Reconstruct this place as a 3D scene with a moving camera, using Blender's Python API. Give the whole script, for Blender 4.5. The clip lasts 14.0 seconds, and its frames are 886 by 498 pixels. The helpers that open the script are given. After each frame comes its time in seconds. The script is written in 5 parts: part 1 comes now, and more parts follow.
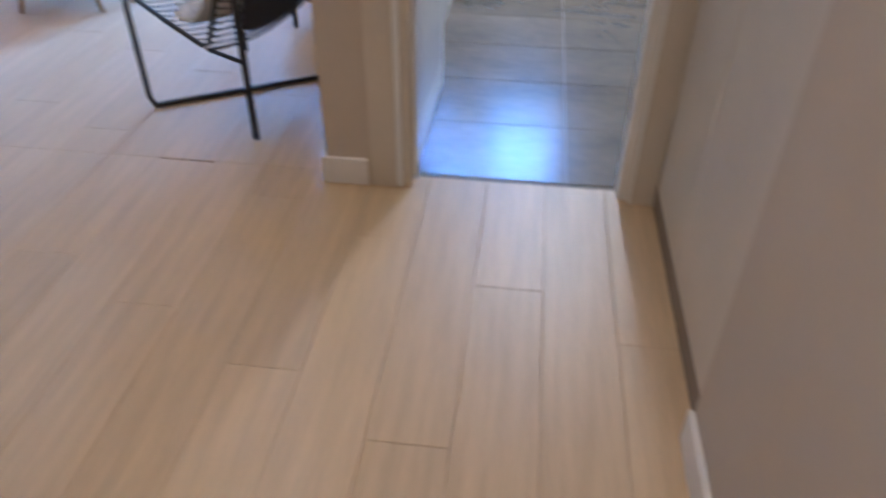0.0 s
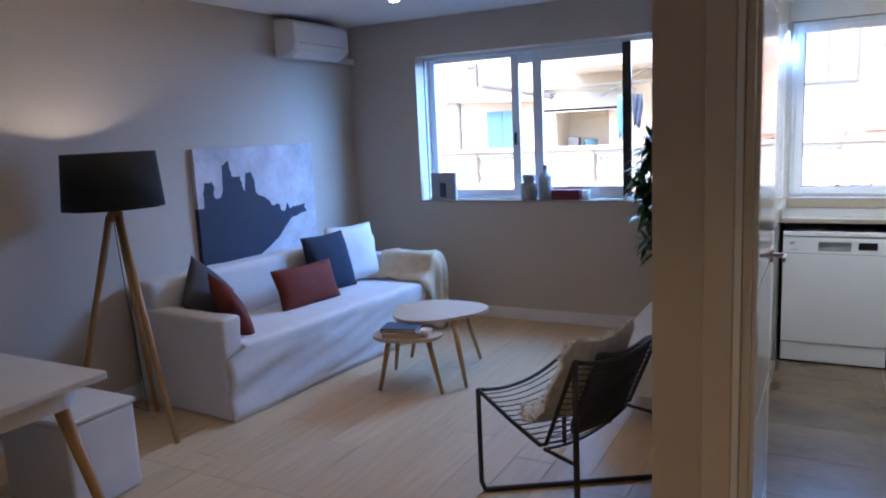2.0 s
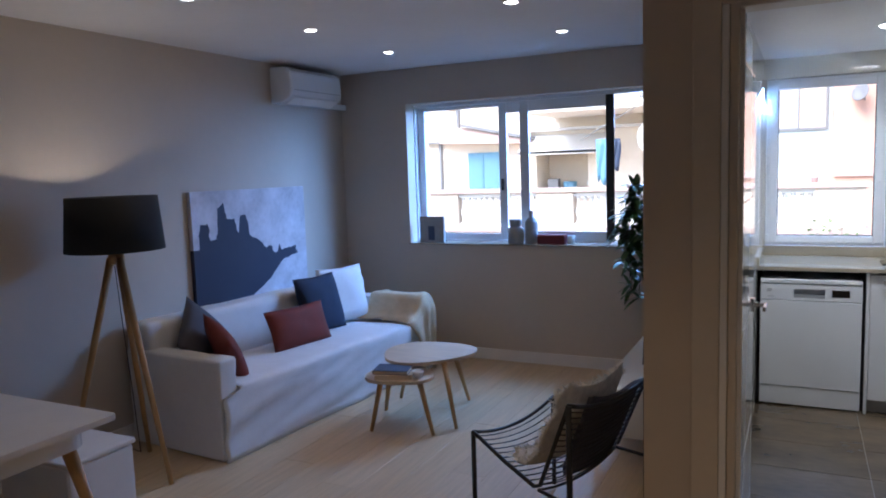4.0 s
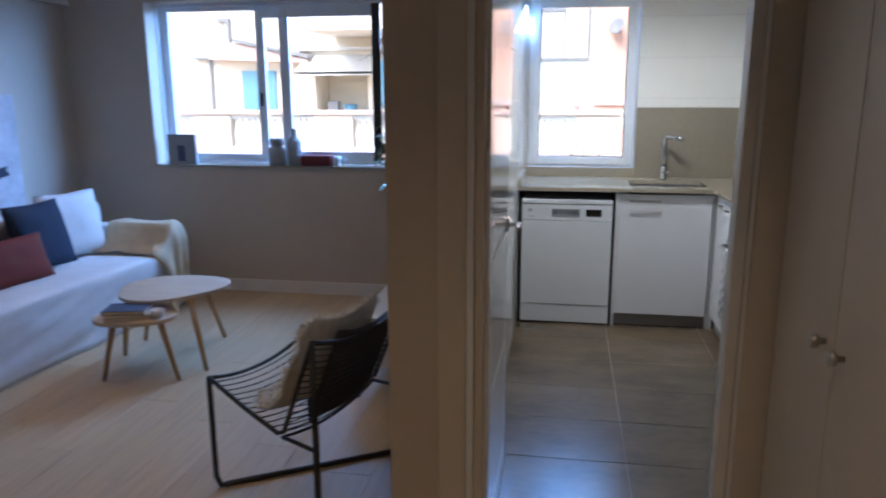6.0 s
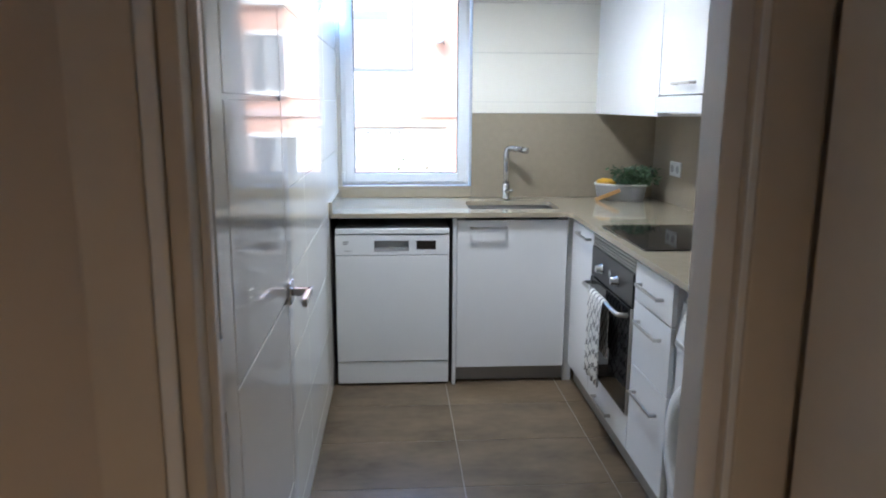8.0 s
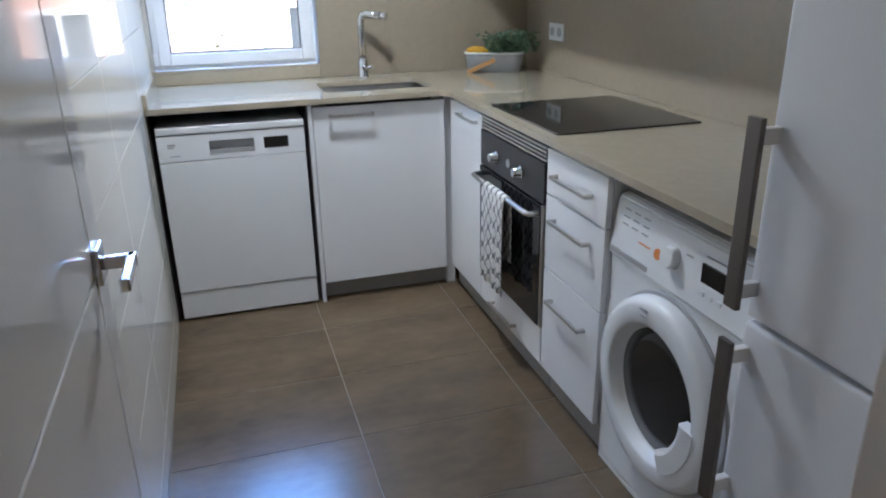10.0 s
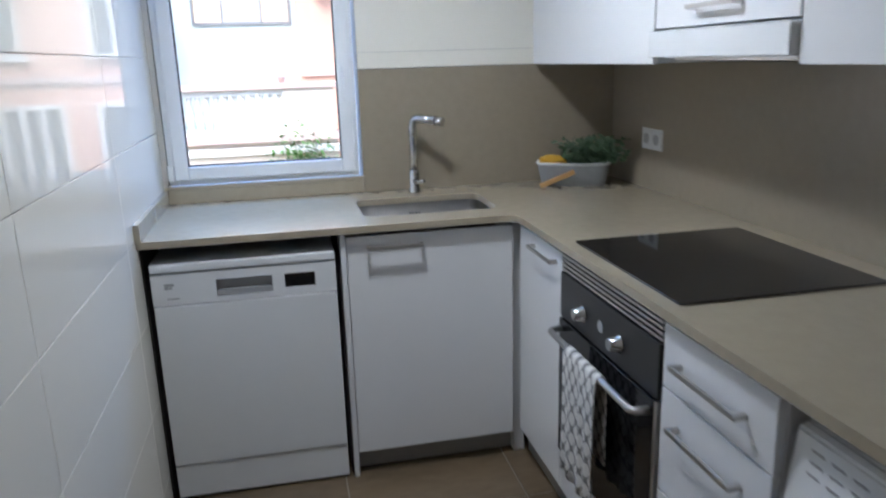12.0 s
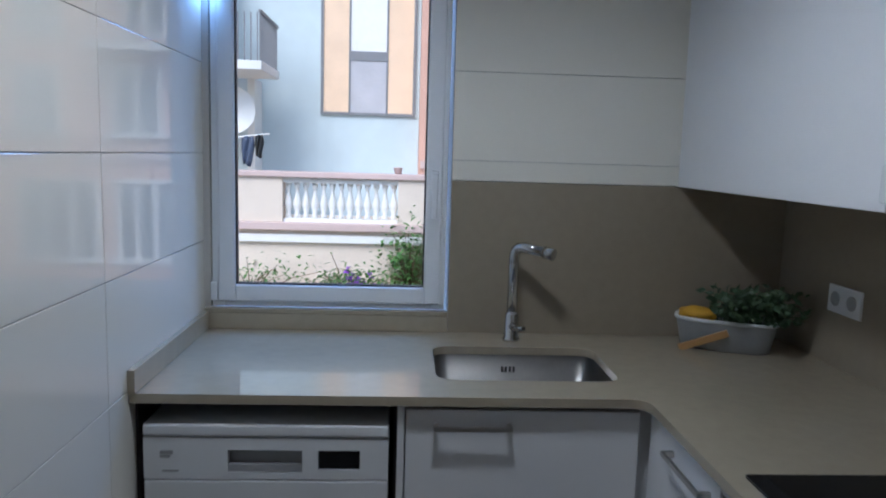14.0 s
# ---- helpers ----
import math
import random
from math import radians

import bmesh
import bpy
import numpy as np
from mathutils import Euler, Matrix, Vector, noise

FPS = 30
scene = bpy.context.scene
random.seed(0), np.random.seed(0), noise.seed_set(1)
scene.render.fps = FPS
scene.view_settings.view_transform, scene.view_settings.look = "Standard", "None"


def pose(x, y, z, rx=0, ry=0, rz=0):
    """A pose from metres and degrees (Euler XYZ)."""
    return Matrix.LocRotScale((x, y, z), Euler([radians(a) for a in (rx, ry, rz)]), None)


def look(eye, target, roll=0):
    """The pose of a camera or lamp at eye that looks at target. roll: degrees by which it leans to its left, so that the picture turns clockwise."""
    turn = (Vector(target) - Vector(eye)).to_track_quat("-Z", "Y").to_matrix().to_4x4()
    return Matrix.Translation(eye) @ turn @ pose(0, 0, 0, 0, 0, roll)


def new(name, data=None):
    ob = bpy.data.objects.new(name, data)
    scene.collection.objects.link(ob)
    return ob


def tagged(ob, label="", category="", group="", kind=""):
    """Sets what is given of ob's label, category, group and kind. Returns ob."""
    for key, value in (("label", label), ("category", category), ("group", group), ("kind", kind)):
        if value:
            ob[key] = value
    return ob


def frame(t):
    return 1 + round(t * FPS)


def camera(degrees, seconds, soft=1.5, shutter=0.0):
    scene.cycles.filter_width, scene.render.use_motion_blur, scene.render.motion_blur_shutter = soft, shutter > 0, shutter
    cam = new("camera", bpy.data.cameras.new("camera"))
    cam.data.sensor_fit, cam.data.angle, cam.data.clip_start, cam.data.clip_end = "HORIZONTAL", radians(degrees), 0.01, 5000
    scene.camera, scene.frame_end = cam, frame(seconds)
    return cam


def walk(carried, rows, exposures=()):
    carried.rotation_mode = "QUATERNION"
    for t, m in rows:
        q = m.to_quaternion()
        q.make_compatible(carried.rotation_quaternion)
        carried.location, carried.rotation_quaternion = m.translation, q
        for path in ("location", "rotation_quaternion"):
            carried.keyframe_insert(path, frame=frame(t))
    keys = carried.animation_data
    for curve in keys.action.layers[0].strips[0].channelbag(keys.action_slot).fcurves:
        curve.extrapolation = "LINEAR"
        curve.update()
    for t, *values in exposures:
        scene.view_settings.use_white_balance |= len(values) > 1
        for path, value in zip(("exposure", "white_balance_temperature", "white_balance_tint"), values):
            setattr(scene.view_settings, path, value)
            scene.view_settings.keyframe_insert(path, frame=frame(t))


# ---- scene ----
cam = camera(62.9, 14.0, 1.9, 0.5)
PATH = [
    (0, (0.287, 0.304, 1.301), (0.101, 1.881, 0.085), 0.6),
    (0.5, (0.16, 0.268, 1.346), (-0.324, 1.907, 0.307), 1.3),
    (1, (0.151, 0.214, 1.43), (-0.663, 1.855, 0.628), -0.7),
    (1.5, (0.123, 0.166, 1.481), (-0.822, 1.846, 0.948), -1.1),
    (2, (0.132, 0.095, 1.547), (-0.804, 1.834, 1.23), -2.7),
    (4.5, (0.114, -0.061, 1.61), (-0.731, 1.738, 1.391), -1.6),
    (5, (0.119, 0.041, 1.579), (-0.452, 1.935, 1.288), -1.8),
    (5.5, (0.141, 0.172, 1.558), (-0.333, 2.085, 1.217), -0.8),
    (6, (0.165, 0.328, 1.534), (-0.163, 2.254, 1.106), -0.2),
    (6.5, (0.135, 0.604, 1.497), (0.025, 2.552, 1.055), 0.7),
    (7, (0.184, 0.876, 1.472), (0.228, 2.834, 1.067), -0.6),
    (7.5, (0.203, 1.15, 1.45), (0.279, 3.11, 1.062), -0.2),
    (8, (0.197, 1.416, 1.46), (0.326, 3.373, 1.068), 0.3),
    (10.5, (0.133, 2.13, 1.402), (0.707, 3.887, 0.638), -1.1),
    (11, (0.216, 2.281, 1.402), (0.698, 4.07, 0.647), -0.9),
    (11.5, (0.275, 2.524, 1.431), (0.73, 4.372, 0.815), -1.2),
    (12, (0.342, 2.715, 1.442), (0.741, 4.608, 0.934), -1.7),
    (12.5, (0.401, 2.916, 1.466), (0.616, 4.859, 1.041), 0.2),
    (13, (0.468, 3.092, 1.478), (0.58, 5.047, 1.071), 0.8),
    (13.5, (0.488, 3.257, 1.484), (0.6, 5.227, 1.162), 1.6),
    (14, (0.496, 3.372, 1.494), (0.602, 5.352, 1.233), 1.7),
]
EXPOSURES = [(0, 3.2, 5300, 12), (0.5, 3.0, 5450, 12), (1, 2.7, 5700, 12), (2, 2.2, 5850, 13), (4.5, 1.85, 5850, 13), (6, 1.9, 5900, 11), (7.5, 2.4, 5800, 9), (8.2, 2.4, 5800, 9),
             (10.5, 2.35, 5800, 10), (11.5, 2.15, 5800, 10), (12.5, 1.38, 5800, 10), (13.2, 1.0, 5700, 10), (14, 0.65, 5600, 10)]
walk(cam, [(t, look(eye, target, roll)) for t, eye, target, roll in PATH], EXPOSURES)

# ---- world, sun, windows' sky light, exposure ----
world = bpy.data.worlds.new("sky")
scene.world = world
world.use_nodes = True
wn = world.node_tree.nodes
sky = wn.new("ShaderNodeTexSky")
sky.sky_type, sky.sun_disc = "NISHITA", False
sky.sun_elevation, sky.sun_rotation = radians(48), radians(205)
world.node_tree.links.new(sky.outputs[0], wn["Background"].inputs[0])
wn["Background"].inputs[1].default_value = 0.15


def lamp(name, kind, m, energy, color, size=0.1, size_y=None, spot=None, blend=0.6):
    data = bpy.data.lights.new(name, kind)
    data.energy, data.color = energy, color
    if kind == "SUN":
        data.angle = radians(size)
    elif kind == "AREA":
        data.shape, data.size, data.size_y = "RECTANGLE", size, size_y or size
    else:
        data.shadow_soft_size = size
    if spot:
        data.spot_size, data.spot_blend = radians(spot), blend
    ob = new(name, data)
    ob.matrix_basis = m
    return ob


lamp("sun", "SUN", look((-6, -13, 15), (0, 0, 0)), 2.1, (1, 0.96, 0.90), 35)
# sky light that enters by the two windows from above
lamp("sky_light_living", "AREA", look((-0.95, 6.35, 2.45), (-3.2, 4.7, 0.8)), 100, (0.24, 0.48, 1.0), 2.2, 1.2)
lamp("sky_light_kitchen", "AREA", look((0.55, 6.55, 2.75), (0.02, 4.95, 0.95)), 24, (0.20, 0.44, 1.0), 1.3, 0.9)


# ---- materials ----
def material(name, color, rough=0.5, metal=0.0, vary=0.06, scale=6.0, bump=0.0, bump_scale=200.0, stretch=(1, 1, 1), each=0.0, coat=0.0, spec=0.5):
    m = bpy.data.materials.new(name)
    m.use_nodes = True
    nt = m.node_tree
    n, li = nt.nodes, nt.links
    b = n["Principled BSDF"]
    b.inputs["Roughness"].default_value, b.inputs["Metallic"].default_value = rough, metal
    b.inputs["Coat Weight"].default_value = coat
    b.inputs["Specular IOR Level"].default_value = spec
    geo = n.new("ShaderNodeNewGeometry")
    mp = n.new("ShaderNodeMapping")
    mp.inputs["Scale"].default_value = stretch
    li.new(geo.outputs["Position"], mp.inputs[0])
    big = n.new("ShaderNodeTexNoise")
    big.inputs["Scale"].default_value, big.inputs["Detail"].default_value = scale, 5
    li.new(mp.outputs[0], big.inputs["Vector"])
    fine = n.new("ShaderNodeTexNoise")
    fine.inputs["Scale"].default_value, fine.inputs["Detail"].default_value = scale * 7, 4
    li.new(mp.outputs[0], fine.inputs["Vector"])
    mix = n.new("ShaderNodeMath")
    mix.operation = "MULTIPLY_ADD"
    mix.inputs[1].default_value = 0.35
    li.new(fine.outputs[0], mix.inputs[0])
    li.new(big.outputs[0], mix.inputs[2])
    ramp = n.new("ShaderNodeMapRange")
    ramp.inputs["From Min"].default_value, ramp.inputs["From Max"].default_value = 0.4, 0.95
    ramp.inputs["To Min"].default_value, ramp.inputs["To Max"].default_value = 1 - vary, 1 + vary
    li.new(mix.outputs[0], ramp.inputs[0])
    last = ramp.outputs[0]
    if each:
        info = n.new("ShaderNodeObjectInfo")
        r2 = n.new("ShaderNodeMapRange")
        r2.inputs["To Min"].default_value, r2.inputs["To Max"].default_value = 1 - each, 1 + each
        li.new(info.outputs["Random"], r2.inputs[0])
        mu = n.new("ShaderNodeMath")
        mu.operation = "MULTIPLY"
        li.new(last, mu.inputs[0])
        li.new(r2.outputs[0], mu.inputs[1])
        last = mu.outputs[0]
    vm = n.new("ShaderNodeVectorMath")
    vm.operation = "SCALE"
    vm.inputs[0].default_value = color
    li.new(last, vm.inputs["Scale"])
    li.new(vm.outputs[0], b.inputs["Base Color"])
    rr = n.new("ShaderNodeMapRange")
    rr.inputs["From Min"].default_value, rr.inputs["From Max"].default_value = 0.3, 0.7
    rr.inputs["To Min"].default_value, rr.inputs["To Max"].default_value = rough * 0.95, min(1, rough * 1.06)
    li.new(big.outputs[0], rr.inputs[0])
    if vary > 0.03:
        li.new(rr.outputs[0], b.inputs["Roughness"])
    if bump:
        bn = n.new("ShaderNodeTexNoise")
        bn.inputs["Scale"].default_value, bn.inputs["Detail"].default_value = bump_scale, 3
        li.new(mp.outputs[0], bn.inputs["Vector"])
        bp = n.new("ShaderNodeBump")
        bp.inputs["Strength"].default_value, bp.inputs["Distance"].default_value = bump, 0.004
        li.new(bn.outputs[0], bp.inputs["Height"])
        li.new(bp.outputs[0], b.inputs["Normal"])
    return m


def glass(name, tint=(1, 1, 1)):
    """Thin clear pane: sees through, with a mirror's share of gloss."""
    m = bpy.data.materials.new(name)
    m.use_nodes = True
    n, li = m.node_tree.nodes, m.node_tree.links
    tr, gl, mx, fr = (n.new("ShaderNode" + k) for k in ("BsdfTransparent", "BsdfGlossy", "MixShader", "Fresnel"))
    tr.inputs[0].default_value = (*tint, 1)
    gl.inputs["Roughness"].default_value = 0.01
    fr.inputs[0].default_value = 1.35
    li.new(fr.outputs[0], mx.inputs[0])
    li.new(tr.outputs[0], mx.inputs[1])
    li.new(gl.outputs[0], mx.inputs[2])
    li.new(mx.outputs[0], n["Material Output"].inputs[0])
    return m


def glow(name, color, strength):
    m = bpy.data.materials.new(name)
    m.use_nodes = True
    b = m.node_tree.nodes["Principled BSDF"]
    b.inputs["Emission Color"].default_value = (*color, 1)
    b.inputs["Emission Strength"].default_value = strength
    return m


WALL = material("taupe_wall_paint", (0.56, 0.49, 0.405), 0.75, vary=0.04, scale=2.5, bump=0.15, bump_scale=120)
CEIL = material("white_ceiling_paint", (0.78, 0.77, 0.76), 0.8, vary=0.03, scale=2, bump=0.1, bump_scale=150)
TRIM = material("white_trim_paint", (0.76, 0.74, 0.71), 0.4, vary=0.04, scale=8)
CASING = material("cream_door_casing", (0.62, 0.56, 0.47), 0.45, vary=0.05, scale=5)
DOORW = material("white_lacquered_door", (0.80, 0.80, 0.78), 0.07, vary=0.02, scale=3, bump=0.012, bump_scale=6)
OAK = material("light_oak_plank", (0.56, 0.42, 0.255), 0.42, vary=0.13, scale=5, stretch=(7, 0.55, 1), each=0.05, bump=0.06, bump_scale=40)
OAKGAP = material("oak_joint", (0.56, 0.43, 0.29), 0.7)
KTILE = material("brown_stone_tile", (0.122, 0.088, 0.054), 0.22, vary=0.36, scale=2.2, stretch=(1, 1.8, 1), each=0.08, bump=0.02, bump_scale=40)
KGROUT = material("grey_floor_grout", (0.20, 0.168, 0.125), 0.8)
WTILE = material("glossy_white_tile", (0.80, 0.77, 0.68), 0.035, vary=0.015, scale=2, bump=0.010, bump_scale=3)
WGROUT = material("pale_wall_grout", (0.55, 0.53, 0.49), 0.8)
QUARTZ = material("taupe_quartz", (0.40, 0.345, 0.25), 0.15, vary=0.05, scale=30, coat=0.5)
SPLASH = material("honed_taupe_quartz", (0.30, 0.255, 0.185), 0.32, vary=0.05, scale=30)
FRONT = material("white_cabinet_front", (0.80, 0.80, 0.80), 0.28, vary=0.015, scale=4)
# near-black colour that paints the shade in gaps round the appliances
GAPSHADE = material("gap_shade_board", (0.06, 0.05, 0.045), 0.8)
KICK = material("grey_plinth", (0.33, 0.31, 0.28), 0.4, vary=0.05)
STEEL = material("brushed_steel", (0.55, 0.53, 0.50), 0.3, 1.0, vary=0.08, scale=20, stretch=(1, 8, 8))
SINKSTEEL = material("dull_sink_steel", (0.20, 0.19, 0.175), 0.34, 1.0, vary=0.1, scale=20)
CHROME = material("chrome", (0.55, 0.55, 0.55), 0.14, 1.0, vary=0.02)
DARKSTEEL = material("dark_steel", (0.16, 0.14, 0.125), 0.35, 0.8, vary=0.05)
OVENBLACK = material("black_enamelled_steel", (0.035, 0.034, 0.033), 0.3, 0.3, vary=0.05)
BLACKGLASS = material("black_glass", (0.012, 0.012, 0.013), 0.05, vary=0.02)
BLACK = material("black_powder_coat", (0.02, 0.019, 0.018), 0.45, vary=0.1)
PLASTIC = material("white_appliance", (0.78, 0.79, 0.79), 0.25, vary=0.015, scale=5)
GREYPL = material("grey_plastic", (0.36, 0.36, 0.36), 0.4)
PVC = material("white_pvc_frame", (0.80, 0.82, 0.84), 0.3, vary=0.03)
GLASS = glass("window_glass")
LINEN = material("white_linen", (0.74, 0.73, 0.72), 0.9, vary=0.05, scale=7, bump=0.35, bump_scale=320)
CREAM = material("cream_wool", (0.66, 0.54, 0.36), 0.95, vary=0.12, scale=14, bump=0.6, bump_scale=160)
RUST = material("rust_velvet", (0.165, 0.025, 0.013), 0.8, vary=0.16, scale=12, bump=0.3, bump_scale=260)
NAVY = material("navy_cushion", (0.015, 0.026, 0.055), 0.85, vary=0.18, scale=14, bump=0.3, bump_scale=260)
GREYC = material("charcoal_cushion", (0.075, 0.072, 0.085), 0.85, vary=0.15, scale=14, bump=0.3, bump_scale=260)
FUR = material("ivory_sheepskin", (0.72, 0.68, 0.60), 0.95, vary=0.2, scale=24, bump=0.9, bump_scale=110)
BLACKTEX = material("black_fabric", (0.012, 0.014, 0.016), 0.85, vary=0.15, bump=0.3, bump_scale=300)
WOOD = material("honey_oak", (0.45, 0.26, 0.10), 0.45, vary=0.2, scale=9, stretch=(3, 3, 0.5), bump=0.1, bump_scale=60)
PALEWOOD = material("pale_ash_top", (0.58, 0.46, 0.34), 0.4, vary=0.14, scale=6, stretch=(1, 5, 1))
LEAF = material("dark_green_leaf", (0.05, 0.115, 0.028), 0.4, vary=0.3, scale=15, each=0.15)
HERB = material("herb_leaf", (0.045, 0.085, 0.035), 0.5, vary=0.35, scale=30)
STEM = material("brown_stem", (0.13, 0.085, 0.045), 0.8, vary=0.2, scale=30)
SOIL = material("potting_soil", (0.03, 0.022, 0.016), 0.95, vary=0.3, scale=60)
CERAMIC = material("grey_stoneware", (0.30, 0.31, 0.31), 0.5, vary=0.1, scale=20)
REDB = material("dark_red_cover", (0.14, 0.018, 0.022), 0.6, vary=0.1, scale=20)
BLUEB = material("slate_blue_cover", (0.05, 0.07, 0.12), 0.6, vary=0.1, scale=20)
PAPER = material("book_paper", (0.62, 0.53, 0.40), 0.9, vary=0.08, scale=60)
TIN = material("white_enamel", (0.60, 0.62, 0.60), 0.35, vary=0.05, scale=20)
LEMON = material("yellow_cloth", (0.62, 0.34, 0.03), 0.8, vary=0.15, scale=30)
ORANGE = material("orange_mark", (0.75, 0.25, 0.05), 0.5)
BULB = glow("lamp_disc", (1.0, 0.97, 0.92), 5)
SHADEBULB = glow("warm_bulb", (1.0, 0.86, 0.7), 6)


# ---- shape helpers ----
def solid(name, bm, mat, parent=None, smooth=False):
    me = bpy.data.meshes.new(name)
    bmesh.ops.recalc_face_normals(bm, faces=bm.faces)
    if smooth:
        for f in bm.faces:
            f.smooth = True
    bm.to_mesh(me)
    bm.free()
    me.materials.append(mat)
    ob = new(name, me)
    if parent:
        ob.parent = parent
        ob.matrix_parent_inverse = parent.matrix_basis.inverted() if parent.parent is None else Matrix()
    return ob


def add_box(bm, x0, x1, y0, y1, z0, z1, bevel=0.0, seg=2):
    m = Matrix.Translation(((x0 + x1) / 2, (y0 + y1) / 2, (z0 + z1) / 2)) @ Matrix.Diagonal((x1 - x0, y1 - y0, z1 - z0, 1))
    made = bmesh.ops.create_cube(bm, size=1, matrix=m)["verts"]
    if bevel:
        edges = list({e for v in made for e in v.link_edges})
        bmesh.ops.bevel(bm, geom=edges, offset=bevel, segments=seg, affect="EDGES", profile=0.6)


def box(name, x0, x1, y0, y1, z0, z1, mat, parent=None, bevel=0.0, seg=2):
    bm = bmesh.new()
    add_box(bm, x0, x1, y0, y1, z0, z1, bevel, seg)
    return solid(name, bm, mat, parent)


def boxes(name, rows, mat, parent=None, bevel=0.0):
    bm = bmesh.new()
    for r in rows:
        add_box(bm, *r, bevel=bevel)
    return solid(name, bm, mat, parent)


def parts(name, rows, mat, parent=None, bevel=0.0):
    return [box(name, *row, mat, parent, bevel) for row in rows]


def lathe(name, profile, at, mat, parent=None, n=32, axis=None):
    """profile: (radius, height) from bottom to top, turned about z (or about the way given) at the place at."""
    bm = bmesh.new()
    rings = []
    turn = Vector((0, 0, 1)).rotation_difference(Vector(axis)).to_matrix() if axis else Matrix.Identity(3)
    for r, h in profile:
        rings.append([bm.verts.new(Vector(at) + turn @ Vector((r * math.cos(2 * math.pi * i / n), r * math.sin(2 * math.pi * i / n), h))) for i in range(n)])
    for a, b in zip(rings, rings[1:]):
        for i in range(n):
            bm.faces.new((a[i], a[(i + 1) % n], b[(i + 1) % n], b[i]))
    for ring, r in ((rings[0], profile[0][0]), (rings[-1], profile[-1][0])):
        if r > 1e-4:
            bm.faces.new(ring)
    bmesh.ops.remove_doubles(bm, verts=bm.verts, dist=1e-5)
    ob = solid(name, bm, mat, parent)
    for f in ob.data.polygons:
        f.use_smooth = len(f.vertices) == 4
    return ob


def add_tube(bm, pts, r, n=10, r2=None, closed_ends=True):
    pts = [Vector(p) for p in pts]
    rings, side = [], None
    for i, p in enumerate(pts):
        d = (pts[min(i + 1, len(pts) - 1)] - pts[max(i - 1, 0)]).normalized()
        if side is None:
            side = d.orthogonal().normalized()
        side = (side - d * side.dot(d)).normalized()
        up = d.cross(side)
        k = r + ((r2 if r2 is not None else r) - r) * i / (len(pts) - 1)
        rings.append([bm.verts.new(p + k * (math.cos(2 * math.pi * j / n) * side + math.sin(2 * math.pi * j / n) * up)) for j in range(n)])
    for a, b in zip(rings, rings[1:]):
        for j in range(n):
            bm.faces.new((a[j], a[(j + 1) % n], b[(j + 1) % n], b[j])).smooth = True
    if closed_ends:
        bm.faces.new(rings[0])
        bm.faces.new(rings[-1])


def tube(name, pts, r, mat, parent=None, n=10, r2=None):
    bm = bmesh.new()
    add_tube(bm, pts, r, n, r2)
    return solid(name, bm, mat, parent)


def rounded(pts, radii, seg=8):
    """A closed outline with its corners rounded by the radius given for each."""
    out = []
    for i, (p, r) in enumerate(zip(pts, radii)):
        p, a, b = Vector(p), Vector(pts[i - 1]), Vector(pts[(i + 1) % len(pts)])
        if r <= 0:
            out.append(p)
            continue
        u, v = (a - p).normalized(), (b - p).normalized()
        for k in range(seg + 1):
            s = k / seg
            out.append(p + u * r * (1 - s) ** 2 + v * r * s ** 2)
    return out


def slab(name, outer, holes, z0, z1, mat, parent=None, bevel=0.0):
    bm = bmesh.new()
    loops = []
    for loop in (outer, *holes):
        vs = [bm.verts.new((p[0], p[1], z1)) for p in loop]
        loops.append([bm.edges.new((vs[i], vs[(i + 1) % len(vs)])) for i in range(len(vs))])
    bmesh.ops.triangle_fill(bm, use_beauty=True, edges=[e for lo in loops for e in lo])
    top = list(bm.faces)
    if bevel:
        rim = [e for e in bm.edges if len(e.link_faces) == 1]
    made = bmesh.ops.extrude_face_region(bm, geom=top)
    bmesh.ops.translate(bm, vec=(0, 0, z0 - z1), verts=[v for v in made["geom"] if isinstance(v, bmesh.types.BMVert)])
    return solid(name, bm, mat, parent)


def thing(name, at, label, category, group=""):
    e = new(name)
    e.empty_display_size = 0.1
    e.matrix_basis = pose(*at)
    return tagged(e, label, category, group)


def structure(ob, label=""):
    return tagged(ob, label, kind="structure")


def bar_handle(y0, y1, x, z, parent, along="y"):
    """Flat bar handle with two square feet, standing 32 mm off its front."""
    if along == "y":
        rows = [(x - 0.029, x - 0.021, y0, y1, z - 0.0055, z + 0.0055), (x - 0.025, x + 0.001, y0, y0 + 0.012, z - 0.006, z + 0.006), (x - 0.025, x + 0.001, y1 - 0.012, y1, z - 0.006, z + 0.006)]
    else:
        rows = [(y0, y1, x - 0.029, x - 0.021, z - 0.0055, z + 0.0055), (y0, y0 + 0.012, x - 0.025, x + 0.001, z - 0.006, z + 0.006), (y1 - 0.012, y1, x - 0.025, x + 0.001, z - 0.006, z + 0.006)]
    return tagged(boxes("handle", rows, STEEL, parent, 0.002), "brushed steel bar handle")


# ---- large structure ----
LX, BX, BY = -3.62, -0.34, 5.50     # living: left wall, dividing wall, window wall
KX0, KX1, KY = -0.137, 1.75, 5.68   # kitchen: tiled wall, right wall, window wall
DY0, DY1 = 2.32, 2.42               # wall with the kitchen door
DX0, DX1, DZ = -0.055, 0.645, 2.06  # door opening
LZ, KZ, BACK = 2.48, 2.31, -1.7
WX0, WX1, WZ0, WZ1 = -2.96, -0.90, 0.985, 2.18   # living window opening
VX0, VX1, VZ0, VZ1 = -0.118, 0.64, 0.985, 2.17   # kitchen window opening
OUT = 5.90

